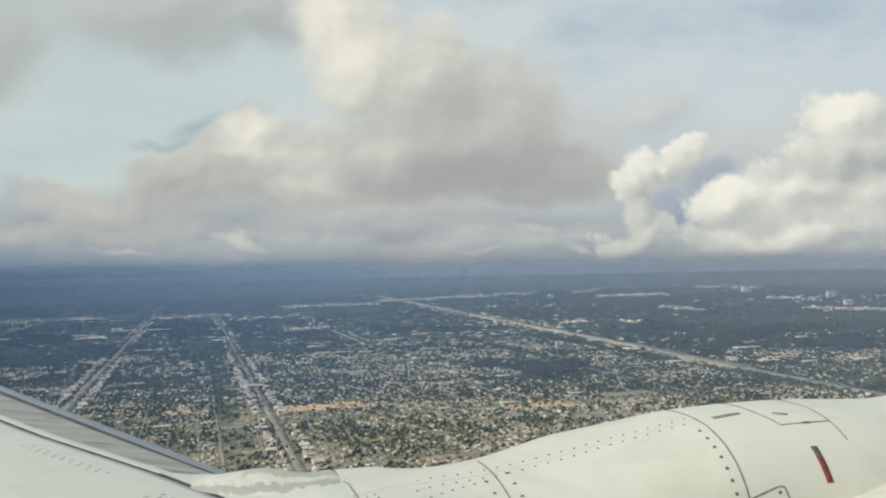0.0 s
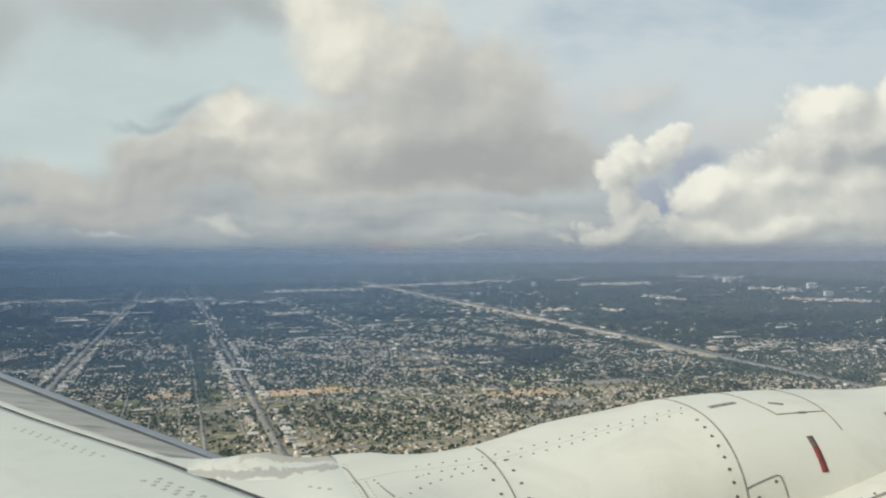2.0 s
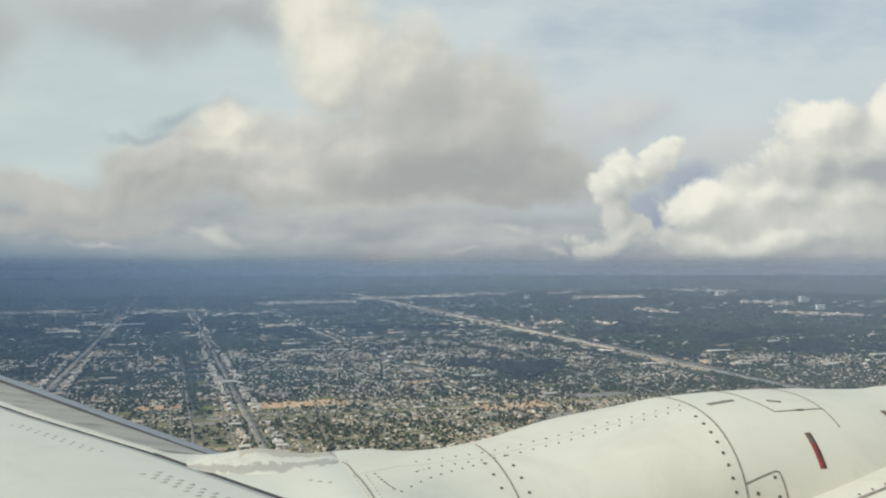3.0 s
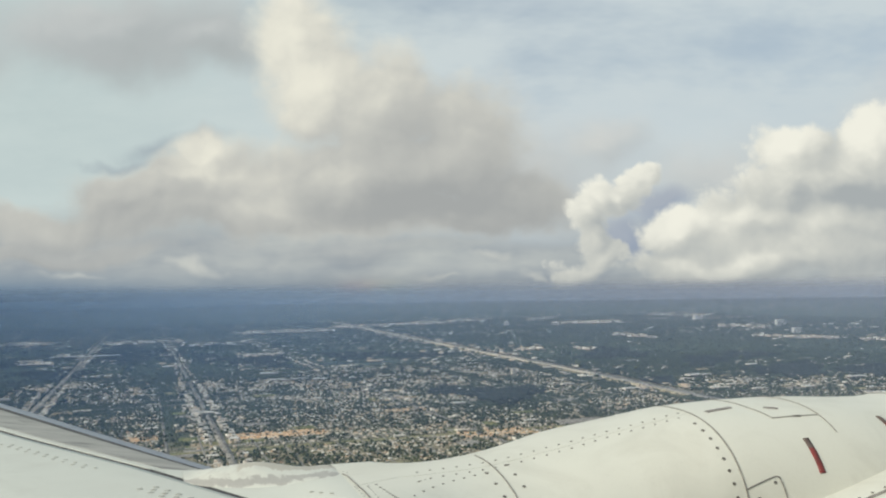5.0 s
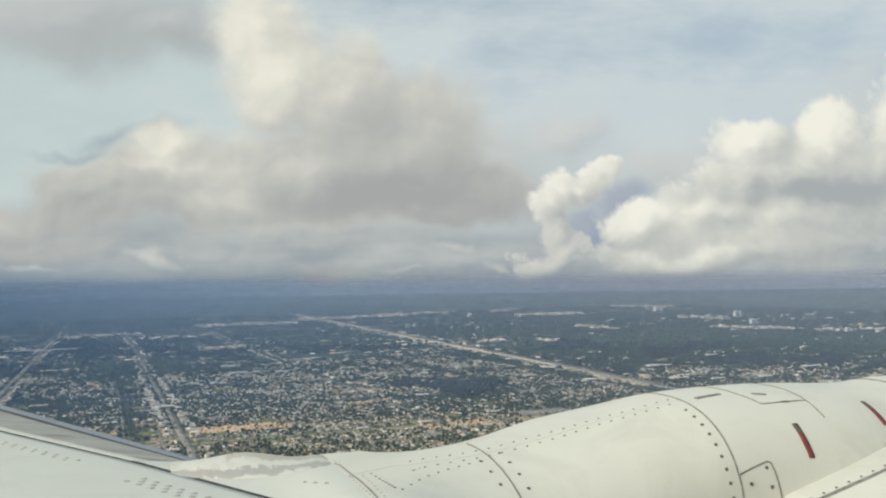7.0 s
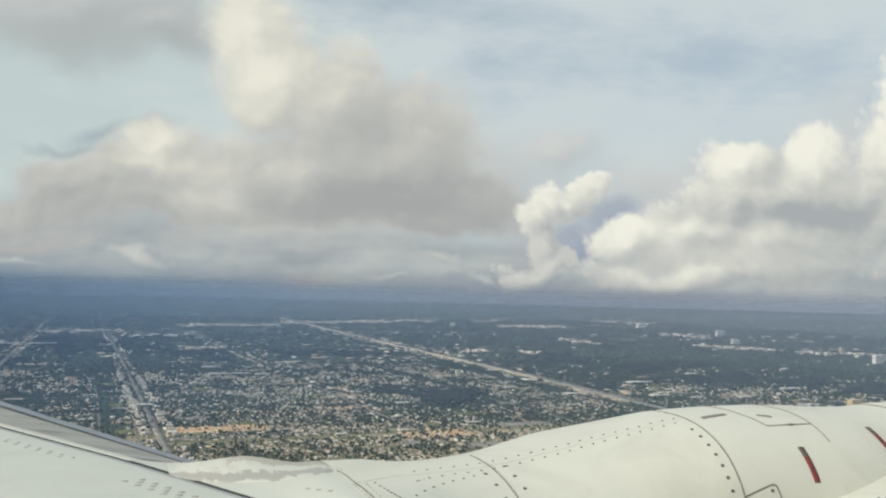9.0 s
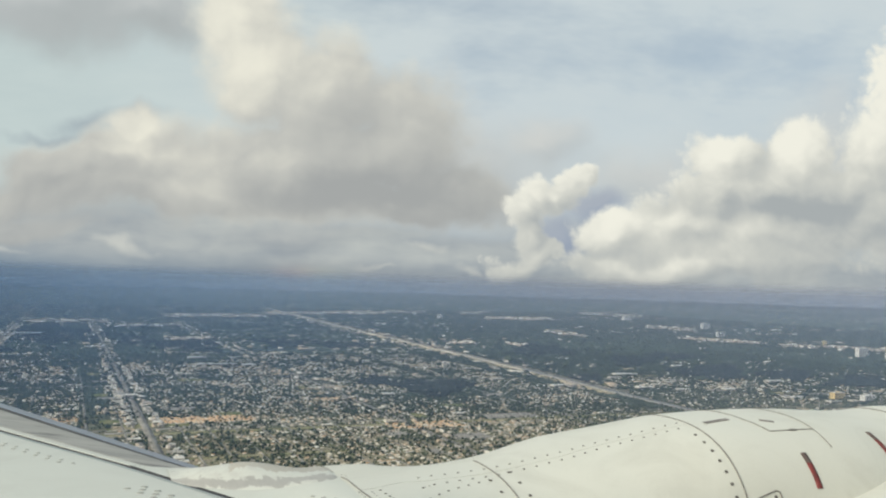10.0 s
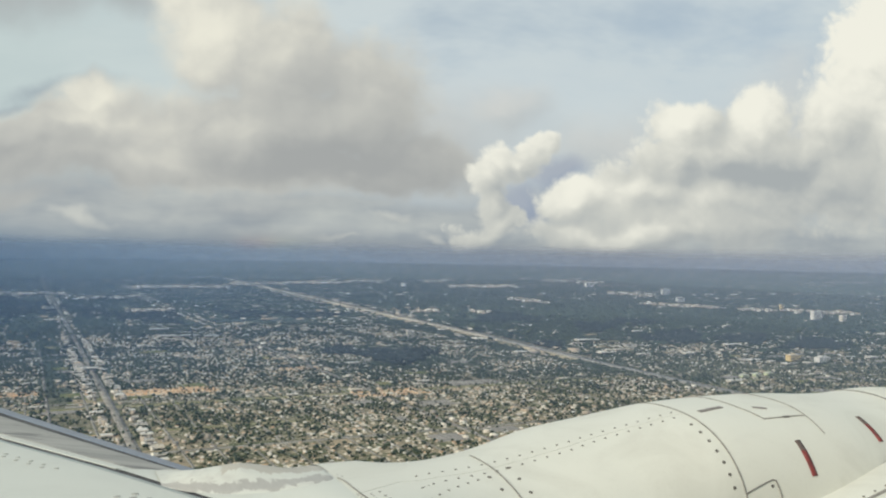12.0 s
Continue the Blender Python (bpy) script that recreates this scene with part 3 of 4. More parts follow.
# cloud shadow as dark tree stands: place in the middle view and half extents
SHADOW_STANDS = [(215, 599, 80, 15), (340, 606, 28, 8), (432, 612, 56, 12), (600, 604, 55, 7), (858, 676, 62, 13), (760, 668, 30, 7), (1050, 606, 60, 10), (1215, 621, 38, 9), (1290, 612, 50, 6),
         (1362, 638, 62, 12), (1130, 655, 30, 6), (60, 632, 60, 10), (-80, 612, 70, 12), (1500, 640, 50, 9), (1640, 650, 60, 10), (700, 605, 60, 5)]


def in_shadow_stands(a, b):
    x, y = a * CG - b * SG, np.maximum(a * SG + b * CG, 1.0)
    px, py = 784 + 1506 * x / y, HORIZON + 1506 * EYE / y
    hit = np.zeros(len(a), bool)
    for cx, cy, rx, ry in SHADOW_STANDS:
        hit |= np.hypot((px - cx) / rx, (py - cy) / ry) < 1
    return hit


def in_lots(a, b):
    hit = np.zeros(len(a), bool)
    for la, lb, w, d, _ in LOTS:
        hit |= (np.abs(a - la) < w) & (np.abs(b - lb) < d)
    for x, y, ra, rb in LAKES:
        la, lb = at_view(x, y)
        hit |= np.hypot((a - la) / (ra * 1.3), (b - lb) / (rb * 1.6)) < 1
    return hit


keep = ~in_lots(HA, HB) & (~in_shadow_stands(HA, HB) | (rng.random(len(HA)) < 0.3))
HA, HB, HT = HA[keep], HB[keep], HT[keep]

# trees: yards, woods, far clumps
TA, TB, TS = [], [], []
n = 215000
a, b = rng.uniform(-4300, 6000, n), 1600 + 5000 * rng.random(n) ** 1.1
TA.append(a); TB.append(b); TS.append(rng.lognormal(2.05, 0.34, n))
n = 110000
a, b = rng.uniform(-11000, 13000, n), rng.uniform(1700, 18000, n)
far_clump = np.hypot(a, b) > 5000
TA.append(a[far_clump]); TB.append(b[far_clump]); TS.append(rng.lognormal(3.0, 0.4, far_clump.sum()))
TA, TB, TS = (np.concatenate(q) for q in (TA, TB, TS))
keep = in_view(TA, TB) & off_roads(TA, TB, -13.0 * rng.random(len(TA)) ** 2)
keep &= ~in_shadow_stands(TA, TB)
keep &= ~in_lots(TA, TB) | (rng.random(len(TA)) < 0.08)
TA, TB, TS = TA[keep], TB[keep], TS[keep]
DT = density(TA, TB)
keep = rng.random(len(TA)) < 1.0 - (0.50 + 0.24 * (np.hypot(TA, TB) < 3600)) * np.clip(DT * (1.7 - 0.7 * clump(TA, TB)), 0, 1.2)
TA, TB, TS = TA[keep], TB[keep], TS[keep]
for s in STREETS:                       # keep the near streets open
    hit = (np.abs(TA - s) < 3) & (TB < 3600)
    TA, TB, TS = TA[~hit], TB[~hit], TS[~hit]

order = np.argsort(np.hypot(HA, HB))
HA, HB, HT = HA[order], HB[order], HT[order]
order = np.argsort(np.hypot(TA, TB))
TA, TB, TS = TA[order], TB[order], TS[order]
SINGLE = 280
hx, hy, hz, hk = land(HA, HB)
tx, ty, tz, tk = land(TA, TB)


def build_suburb():
    kinds = rng.integers(0, len(HOUSES), len(HA))
    grow = np.where(np.hypot(HA, HB) > 5200, rng.uniform(0.7, 1.15, len(HA)), rng.uniform(0.58, 0.92, len(HA)))
    shapes = [(wv + rv, wf + [tuple(i + 8 for i in f) for f in rf], [0] * 4 + [1] * 4) for wv, wf, rv, rf in HOUSES]
    s = slice(SINGLE, None)
    size = (hk * grow)[:, None] * np.ones(3)
    ob = merged("distant_houses", shapes, kinds[s], np.stack([hx, hy, hz], -1)[s], (HT + GRID)[s], size[s], [M_WALL, M_ROOF])
    tagged(ob, "rows of small pale suburban houses with low roofs", "houses", kind="stuff")
    meshes = []
    for wv, wf, rv, rf in HOUSES:
        wm = bpy.data.meshes.new("wall")
        wm.from_pydata(wv, [], wf)
        wm.materials.append(M_WALL1)
        rm = bpy.data.meshes.new("roof")
        rm.from_pydata(rv, [], rf)
        rm.materials.append(M_ROOF1)
        meshes.append((wm, rm))
    for i in range(SINGLE):
        e = new("house")
        e.matrix_world = Matrix.LocRotScale((hx[i], hy[i], hz[i]), Euler((0, 0, HT[i] + GRID)), (hk[i] * grow[i],) * 3)
        tagged(e, "single-storey suburban house with pale walls and low pitched roof", "house", "suburban houses")
        for nm, me in zip(("wall", "roof"), meshes[kinds[i]]):
            new(nm, me).parent = e
    far = np.hypot(TA, TB)
    kinds = np.where(far < 2550, rng.integers(0, 5, len(TA)), np.where(far < 4300, rng.integers(5, 9, len(TA)), rng.integers(9, 12, len(TA))))
    tall = rng.uniform(0.75, 1.15, len(TA)) * np.where(TS > 14, 0.55, 1.0)
    size = np.stack([TS, TS, TS * tall], -1) * tk[:, None]
    turn = rng.uniform(0, 6.28, len(TA))
    shapes = [(v, f, [0] * len(f)) for v, f in CROWNS]
    ob = merged("woods", shapes, kinds[s], np.stack([tx, ty, tz], -1)[s], turn[s], size[s], [M_LEAF])
    tagged(ob, "dense dark green trees between houses and in woods", "trees", kind="stuff")
    crowns = []
    for v, f in CROWNS[:5]:
        me = bpy.data.meshes.new("crown")
        me.from_pydata(v, [], f)
        me.materials.append(M_LEAF1)
        crowns.append(me)
    bm = bmesh.new()
    bmesh.ops.create_cone(bm, cap_ends=True, segments=6, radius1=0.045, radius2=0.025, depth=0.6, matrix=Matrix.Translation((0, 0, 0.3)))
    trunk = bpy.data.meshes.new("trunk")
    bm.to_mesh(trunk)
    bm.free()
    trunk.materials.append(M_TRUNK)
    for i in range(SINGLE):
        e = new("tree")
        e.matrix_world = Matrix.LocRotScale((tx[i], ty[i], tz[i]), Euler((0, 0, turn[i])), size[i])
        tagged(e, "broad dark green yard tree with ragged crown", "tree", "yard trees")
        new("trunk", trunk).parent = e
        new("crown", crowns[i % 5]).parent = e
    print("houses", len(HA), "trees", len(TA), sum(len(m.polygons) for m in bpy.data.meshes))


build_suburb()

# blackish-blue leaf colours carry the cloud shadow on the land
M_SHADOW_STAND = by_island("shadow_stand_leaf_mix", [(0.012, 0.022, 0.027), (0.020, 0.033, 0.036), (0.009, 0.018, 0.024), (0.026, 0.040, 0.038)])


def build_shadow_stands():
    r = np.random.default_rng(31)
    for cx, cy, rx, ry in SHADOW_STANDS:
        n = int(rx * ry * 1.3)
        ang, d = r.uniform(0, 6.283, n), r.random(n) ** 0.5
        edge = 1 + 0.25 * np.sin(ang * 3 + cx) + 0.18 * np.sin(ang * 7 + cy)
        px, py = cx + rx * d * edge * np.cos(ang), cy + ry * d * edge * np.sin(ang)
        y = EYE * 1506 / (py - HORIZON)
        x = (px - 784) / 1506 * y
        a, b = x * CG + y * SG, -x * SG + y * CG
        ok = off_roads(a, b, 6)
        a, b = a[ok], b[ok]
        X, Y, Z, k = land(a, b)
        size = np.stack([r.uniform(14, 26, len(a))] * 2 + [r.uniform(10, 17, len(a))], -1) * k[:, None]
        ob = merged("pine_wood", [(v, f, [0] * len(f)) for v, f in CROWNS[5:9]], r.integers(0, 4, len(a)), np.stack([X, Y, Z], -1), r.uniform(0, 6.28, len(a)), size, [M_SHADOW_STAND])
        tagged(ob, "dark bluish tree stand in place of a cloud shadow between house blocks", "trees", kind="stuff")


build_shadow_stands()


# ---- larger buildings ----
def part(name, bm, mat, parent, label=""):
    me = bpy.data.meshes.new(name)
    bm.to_mesh(me)
    bm.free()
    me.materials.append(mat)
    ob = new(name, me)
    ob.parent = parent
    if label:
        ob["label"] = label
    return ob


def box(bm, x0, x1, y0, y1, z0, z1):
    bmesh.ops.create_cube(bm, size=1, matrix=Matrix.Translation(((x0 + x1) / 2, (y0 + y1) / 2, (z0 + z1) / 2)) @ Matrix.Diagonal((x1 - x0, y1 - y0, z1 - z0, 1)))


def stand(ob, a, b, turn=0.0):
    x, y, z, k = (float(q) for q in land(a, b))
    ob.matrix_world = Matrix.LocRotScale((x, y, z), Euler((0, 0, GRID + turn)), (k, k, k))


M_GLASS = plain("dark_window_bands", (0.06, 0.07, 0.08), (0.12, 0.13, 0.14), 0.3, 0.3)
M_CREAM = plain("cream_render", (0.66, 0.61, 0.52), (0.74, 0.70, 0.62), 0.15)
M_YELLOW = plain("yellow_render", (0.68, 0.50, 0.22), (0.74, 0.58, 0.30), 0.15)
M_PALE = plain("pale_render", (0.72, 0.72, 0.70), (0.80, 0.79, 0.76), 0.15)
M_MEMBRANE = plain("pale_roof_membrane", (0.66, 0.65, 0.62), (0.78, 0.77, 0.74), 0.05)


def tower(a, b, w, d, h, mat, label, floors):
    e = new("apartment_building")
    bm = bmesh.new()
    box(bm, -w / 2, w / 2, -d / 2, d / 2, 0, h)
    part("wall", bm, mat, e)
    bm = bmesh.new()
    box(bm, -w / 2 - 0.4, w / 2 + 0.4, -d / 2 - 0.4, d / 2 + 0.4, h, h + 1.2)
    part("roof", bm, M_MEMBRANE, e)
    bm = bmesh.new()
    box(bm, -w * 0.15, w * 0.15, -d * 0.2, d * 0.2, h + 1.2, h + 5)
    part("plant_room", bm, mat, e)
    for i in range(floors):
        z = h * (i + 0.35) / floors
        bm = bmesh.new()
        box(bm, -w / 2 + 1.5, w / 2 - 1.5, -d / 2 - 0.25, d / 2 + 0.25, z, z + h / floors * 0.45)
        part("window", bm, M_GLASS, e)
    stand(e, a, b)
    return tagged(e, label, "building")


tower(*at_view(867, 553), 78, 36, 69, M_PALE, "pale many-storey block standing alone among distant trees", 12)
tower(*at_view(878, 640), 33, 24, 39, M_CREAM, "cream tower block standing among suburban trees", 9)
tower(*at_view(1205, 548), 195, 72, 86, M_PALE, "wide pale distant block on the horizon", 12)
tower(*at_view(1348, 560), 156, 60, 92, M_PALE, "hazy grey distant high-rise block", 14)
tower(*at_view(1376, 573), 117, 48, 63, M_PALE, "pale long distant high-rise block", 12)
tower(*at_view(1640, 603), 130, 45, 82, M_PALE, "white slab-shaped hotel block among trees", 11)
tower(*at_view(1692, 606), 66, 40, 62, M_CREAM, "cream slab-shaped block among trees", 10)
tower(*at_view(1595, 680), 80, 36, 36, M_YELLOW, "yellow rendered apartment block with pale roof", 6)
tower(*at_view(1652, 682), 86, 36, 28, M_PALE, "white apartment block beside the motorway", 5)
tower(*at_view(1545, 590), 52, 30, 39, M_CREAM, "small cream distant tower block", 9)
M_LIME = plain("pale_green_render", (0.56, 0.62, 0.40), (0.64, 0.69, 0.48), 0.15)
for vx, vy, w, h in ((1500, 712, 44, 14), (1525, 710, 40, 16), (1548, 707, 46, 14)):
    tower(*at_view(vx, vy), w, 22, h, M_LIME, "pale green low apartment block beside the motorway", 3)
tower(*at_view(1570, 585), 40, 28, 60, M_YELLOW, "slim yellow distant tower block", 12)


def warehouse(a, b, w, d, h, mat):
    """A flat-roofed shed with parapet, roof, doors and roof units."""
    e = new("warehouse")
    bm = bmesh.new()
    box(bm, -w / 2, w / 2, -d / 2, d / 2, 0, h)
    part("wall", bm, M_CREAM, e)
    bm = bmesh.new()
    box(bm, -w / 2 + 0.6, w / 2 - 0.6, -d / 2 + 0.6, d / 2 - 0.6, h, h + 0.4)
    part("roof", bm, mat, e)
    for i in range(3):
        bm = bmesh.new()
        x = -w / 2 + w * (i + 0.5) / 3
        box(bm, x - 1.5, x + 1.5, -1.5 + d * 0.1 * (i - 1), 1.5 + d * 0.1 * (i - 1), h + 0.4, h + 2.2)
        part("roof_unit", bm, M_PALE, e)
    bm = bmesh.new()
    box(bm, -w / 2 + 2, w / 2 - 2, -d / 2 - 0.2, -d / 2 + 0.3, 0.3, h * 0.55)
    part("door", bm, M_GLASS, e)
    stand(e, a, b)
    return tagged(e, "long low warehouse with pale flat roof", "warehouse", "commercial sheds")


def sheds():
    r = random.Random(5)
    spots = []
    for a, w in ARTERIALS[:2] + [(-1820.0, 36.0)]:
        for b in range(2000, 7600, 70):
            for side in (-1, 1):
                if r.random() < 0.7:
                    spots.append((a + side * (w / 2 + r.uniform(28, 45)), b + r.uniform(-20, 20), r.uniform(18, 45), r.uniform(16, 45)))
    for b, w in CROSSINGS[1:5]:
        for a in range(-4200, 2600, 170):
            if r.random() < 0.35:
                spots.append((a, b + r.choice((-1, 1)) * (w / 2 + r.uniform(22, 40)), r.uniform(30, 90), r.uniform(16, 34)))
    for i in range(46):                              # trading estates by the motorway and beyond
        spots.append((r.uniform(2950, 5600), r.uniform(1900, 5000), r.uniform(30, 110), r.uniform(20, 50)))
    for i in range(40):
        spots.append((r.uniform(-3400, -640), r.uniform(4100, 6600), r.uniform(40, 120), r.uniform(25, 60)))
    spots.sort(key=lambda q: q[0] ** 2 + q[1] ** 2)
    for a, b, w, d in spots[:290]:
        warehouse(a, b, w, d, r.uniform(5, 9), M_BIG1)


M_BIG1 = by_island("flat_roof_single", [(0.72, 0.70, 0.66), (0.55, 0.52, 0.47), (0.80, 0.79, 0.76), (0.42, 0.40, 0.38), (0.62, 0.55, 0.45)], rnd="object")
sheds()
for vx, vy, w, d in ((480, 644, 250, 60), (445, 633, 130, 60), (535, 644, 90, 45), (1205, 645, 200, 60), (1480, 651, 160, 45), (1240, 668, 120, 40), (905, 722, 60, 18),
                     (1300, 628, 130, 35), (1470, 616, 90, 30), (25, 612, 230, 80), (150, 598, 300, 70), (75, 600, 220, 60), (1395, 668, 90, 40), (1520, 680, 100, 40),
                     (330, 702, 90, 30), (235, 729, 60, 10), (560, 719, 34, 12), (675, 747, 46, 11), (780, 690, 60, 30), (1085, 668, 110, 40)):
    warehouse(*at_view(vx, vy), w, d, 9, M_PALE)


def far_sheds():
    """Bright strips of large roofs far off."""
    r = np.random.default_rng(3)
    A, B, W, L = [], [], [], []
    strips = [(150, 576, 290, 573), (290, 582, 420, 576), (385, 561, 560, 557), (560, 553, 720, 547), (700, 548, 830, 543), (390, 601, 475, 600), (905, 543, 945, 541), (950, 551, 1060, 549),
              (1120, 538, 1230, 540), (1240, 558, 1330, 563), (1300, 577, 1445, 583), (1060, 571, 1130, 578), (890, 597, 930, 596), (990, 596, 1020, 597), (1490, 586, 1560, 588), (-150, 580, 60, 575),
              (1570, 586, 1720, 592), (0, 608, 60, 612), (70, 597, 130, 601)]
    for x0, y0, x1, y1 in strips:
        n = int((x1 - x0) / 1.5)
        px, py = np.linspace(x0, x1, n) + r.uniform(-3, 3, n), np.linspace(y0, y1, n) + r.normal(0, 1.3, n)
        d = EYE * 1506 / (py - HORIZON)
        x = (px - 784) / 1506 * d
        A.append(x * CG + d * SG); B.append(-x * SG + d * CG)
        W.append(r.uniform(0.002, 0.0065, n) * d); L.append(r.uniform(0.002, 0.004, n) * d)
    in_strips = sum(len(q) for q in A)
    n = 110                                           # along the motorway
    b = r.uniform(4200, 15400, n)
    A.append(np.interp(b, [p[1] for p in HIGHWAY], [p[0] for p in HIGHWAY]) + r.choice([-1, 1], n) * r.uniform(70, 190, n)); B.append(b)
    W.append(r.uniform(20, 60, n)); L.append(r.uniform(20, 80, n))
    n = 4600                                          # scattered far away in clusters
    ca, cb = r.uniform(-16000, 33000, 240), 7200 + 34000 * r.random(240) ** 1.5
    i = r.integers(0, 240, n)
    A.append(ca[i] + r.normal(0, 1, n) * (420 + 0.035 * cb[i])); B.append(cb[i] + r.normal(0, 1, n) * (60 + 0.012 * cb[i])); W.append(r.lognormal(3.5, 0.5, n)); L.append(r.uniform(20, 60, n))
    for c, w in ARTERIALS[:2] + ARTERIALS[3:5]:       # shop fronts along the main roads
        n = 420
        b = 1700 + 9500 * r.random(n) ** 1.4
        A.append(c + r.choice([-1, 1], n) * (w / 2 + r.uniform(13, 46, n))); B.append(b); W.append(r.lognormal(2.6, 0.4, n)); L.append(r.lognormal(2.9, 0.4, n))
    n = 1000                                          # shops, schools and workshops among the houses
    ca, cb = r.uniform(-3400, 5400, 110), r.uniform(1900, 6200, 110)
    i = r.integers(0, 110, n)
    A.append(ca[i] + r.normal(0, 75, n)); B.append(cb[i] + r.normal(0, 60, n)); W.append(r.lognormal(2.6, 0.42, n)); L.append(r.uniform(8, 17, n))
    A, B, W, L = (np.concatenate(q) for q in (A, B, W, L))
    tall = np.where(np.arange(len(A)) < in_strips, r.uniform(9, 19, len(A)), r.uniform(4, 11, len(A)))
    ok = in_view(A, B) & off_roads(A, B, 12)
    tall = tall[ok]
    A, B, W, L = A[ok], B[ok], W[ok], L[ok]
    x, y, z, k = land(A, B)
    v = [(sx, sy, q) for q in (0, 1) for sx, sy in ((-.5, -.5), (.5, -.5), (.5, .5), (-.5, .5))]
    f = [(0, 1, 5, 4), (1, 2, 6, 5), (2, 3, 7, 6), (3, 0, 4, 7), (4, 5, 6, 7)]
    size = np.stack([W, L, tall], -1) * k[:, None]
    ob = merged("distant_commercial_buildings", [(v, f, [0] * 5)], np.zeros(len(A), int), np.stack([x, y, z], -1), np.full(len(A), GRID), size, [M_BIG])
    tagged(ob, "strips of pale flat-roofed commercial buildings far off", "buildings", kind="stuff")
    # estates of terracotta roofs
    for vx, vy, n, wa, wb in ((460, 740, 420, 190, 70), (845, 742, 150, 150, 70), (690, 700, 50, 90, 50), (205, 748, 110, 90, 45)):
        a0, b0 = at_view(vx, vy)
        A, B = a0 + r.uniform(-wa, wa, n), b0 + r.uniform(-wb, wb, n)
        x, y, z, k = land(A, B)
        wv, wf, rv, rf = HOUSES[3]
        ob = merged("terracotta_estate", [(wv + rv, wf + [tuple(i + 8 for i in q) for q in rf], [0] * 4 + [1] * 4)], np.zeros(n, int), np.stack([x, y, z], -1),
                    GRID + r.choice([0, 1.5708], n), np.ones((n, 3)) * 0.8 * k[:, None], [M_WALL, M_TERRA])
        tagged(ob, "estate of townhouses with orange terracotta roofs", "houses", kind="stuff")


far_sheds()

M_CAR = by_island("car_paint_mix", [(0.80, 0.80, 0.79), (0.05, 0.05, 0.055), (0.45, 0.46, 0.47), (0.70, 0.70, 0.68), (0.30, 0.05, 0.04), (0.10, 0.13, 0.22)], 0.4)


def traffic():
    """Cars standing in the lanes of the main roads and the motorway."""
    r = np.random.default_rng(17)
    A, B = [], []
    for c, w in ARTERIALS:
        n = int(w * 14)
        b = 1700 + 5500 * r.random(n) ** 1.3
        A.append(c + r.choice([-0.36, -0.2, 0.2, 0.36], n) * w); B.append(b)
    n = 700
    b = 2500 + 6500 * r.random(n)
    A.append(np.interp(b, [p[1] for p in HIGHWAY], [p[0] for p in HIGHWAY]) + r.choice([-30, -24, -18, -12, 12, 18, 24, 30], n)); B.append(b)
    A, B = np.concatenate(A), np.concatenate(B)
    ok = in_view(A, B)
    A, B = A[ok], B[ok]
    x, y, z, k = land(A, B)
    lower = [(sx * 0.95, sy * 2.3, q) for q in (0.3, 0.9) for sx, sy in ((-1, -1), (1, -1), (1, 1), (-1, 1))]
    upper = [(sx * t, sy * d - 0.2, q) for q, t, d in ((0.9, 0.85, 1.3), (1.5, 0.7, 0.9)) for sx, sy in ((-1, -1), (1, -1), (1, 1), (-1, 1))]
    f = [(0, 1, 5, 4), (1, 2, 6, 5), (2, 3, 7, 6), (3, 0, 4, 7), (4, 5, 6, 7)]
    f = f + [tuple(i + 8 for i in q) for q in f]
    ob = merged("traffic", [(lower + upper, f, [0] * 10)], np.zeros(len(A), int), np.stack([x, y, z + 1.4 * k], -1), np.full(len(A), GRID), np.ones((len(A), 3)) * k[:, None], [M_CAR])
    tagged(ob, "small cars and vans on the main roads", "cars", kind="stuff")


traffic()

M_LOT = {"car_park": plain("worn_tarmac", (0.22, 0.21, 0.20), (0.33, 0.31, 0.28), 0.05, 0.9),
         "bare_plot": plain("bare_sandy_soil", (0.42, 0.34, 0.23), (0.30, 0.25, 0.17), 0.04, 0.95),
         "field": plain("dry_grass", (0.12, 0.15, 0.06), (0.22, 0.21, 0.10), 0.03, 0.95)}
LOT_LABEL = {"car_park": "open grey car park between buildings", "bare_plot": "bare plot of pale sandy soil", "field": "open field of dry green grass"}
for la, lb, w, d, kind in LOTS:
    rows = []
    for q in (-1.0, -0.33, 0.33, 1.0):
        aa, bb = la + np.array([-1.06, -1.0, -0.3, 0.3, 1.0, 1.06]) * w, np.full(6, lb + q * d)
        x, y, z, k = land(aa, bb)
        rows.append(np.stack([x, y, z + np.array([-1.0, 0.4, 0.4, 0.4, 0.4, -1.0]) * k], -1))
    ob = new(kind, grid_mesh(kind, np.array(rows), [M_LOT[kind]]))
    tagged(ob, LOT_LABEL[kind], kind.replace("_", " "), kind="structure")


def lake(px, py, rx, ry):
    a, b = at_view(px, py)
    ang = np.linspace(0, 6.283, 28, endpoint=False)
    w = 1 + 0.18 * np.sin(ang * 3 + px) + 0.1 * np.sin(ang * 5)
    x, y, z, k = land(a + rx * w * np.cos(ang), b + ry * w * np.sin(ang))
    x1, y1, z1, k1 = land(a + rx * w * np.cos(ang) * 0.02, b + ry * w * np.sin(ang) * 0.02)
    P = np.stack([np.stack([x, y, z + 1.2 * k], -1), np.stack([x1, y1, z1 + 1.2 * k1], -1)])
    ob = new("lake", grid_mesh("lake", P, [M_WATER], closed=True))
    tagged(ob, "small still lake reflecting the grey sky", "lake", kind="structure")


for spot in LAKES:
    lake(*spot)


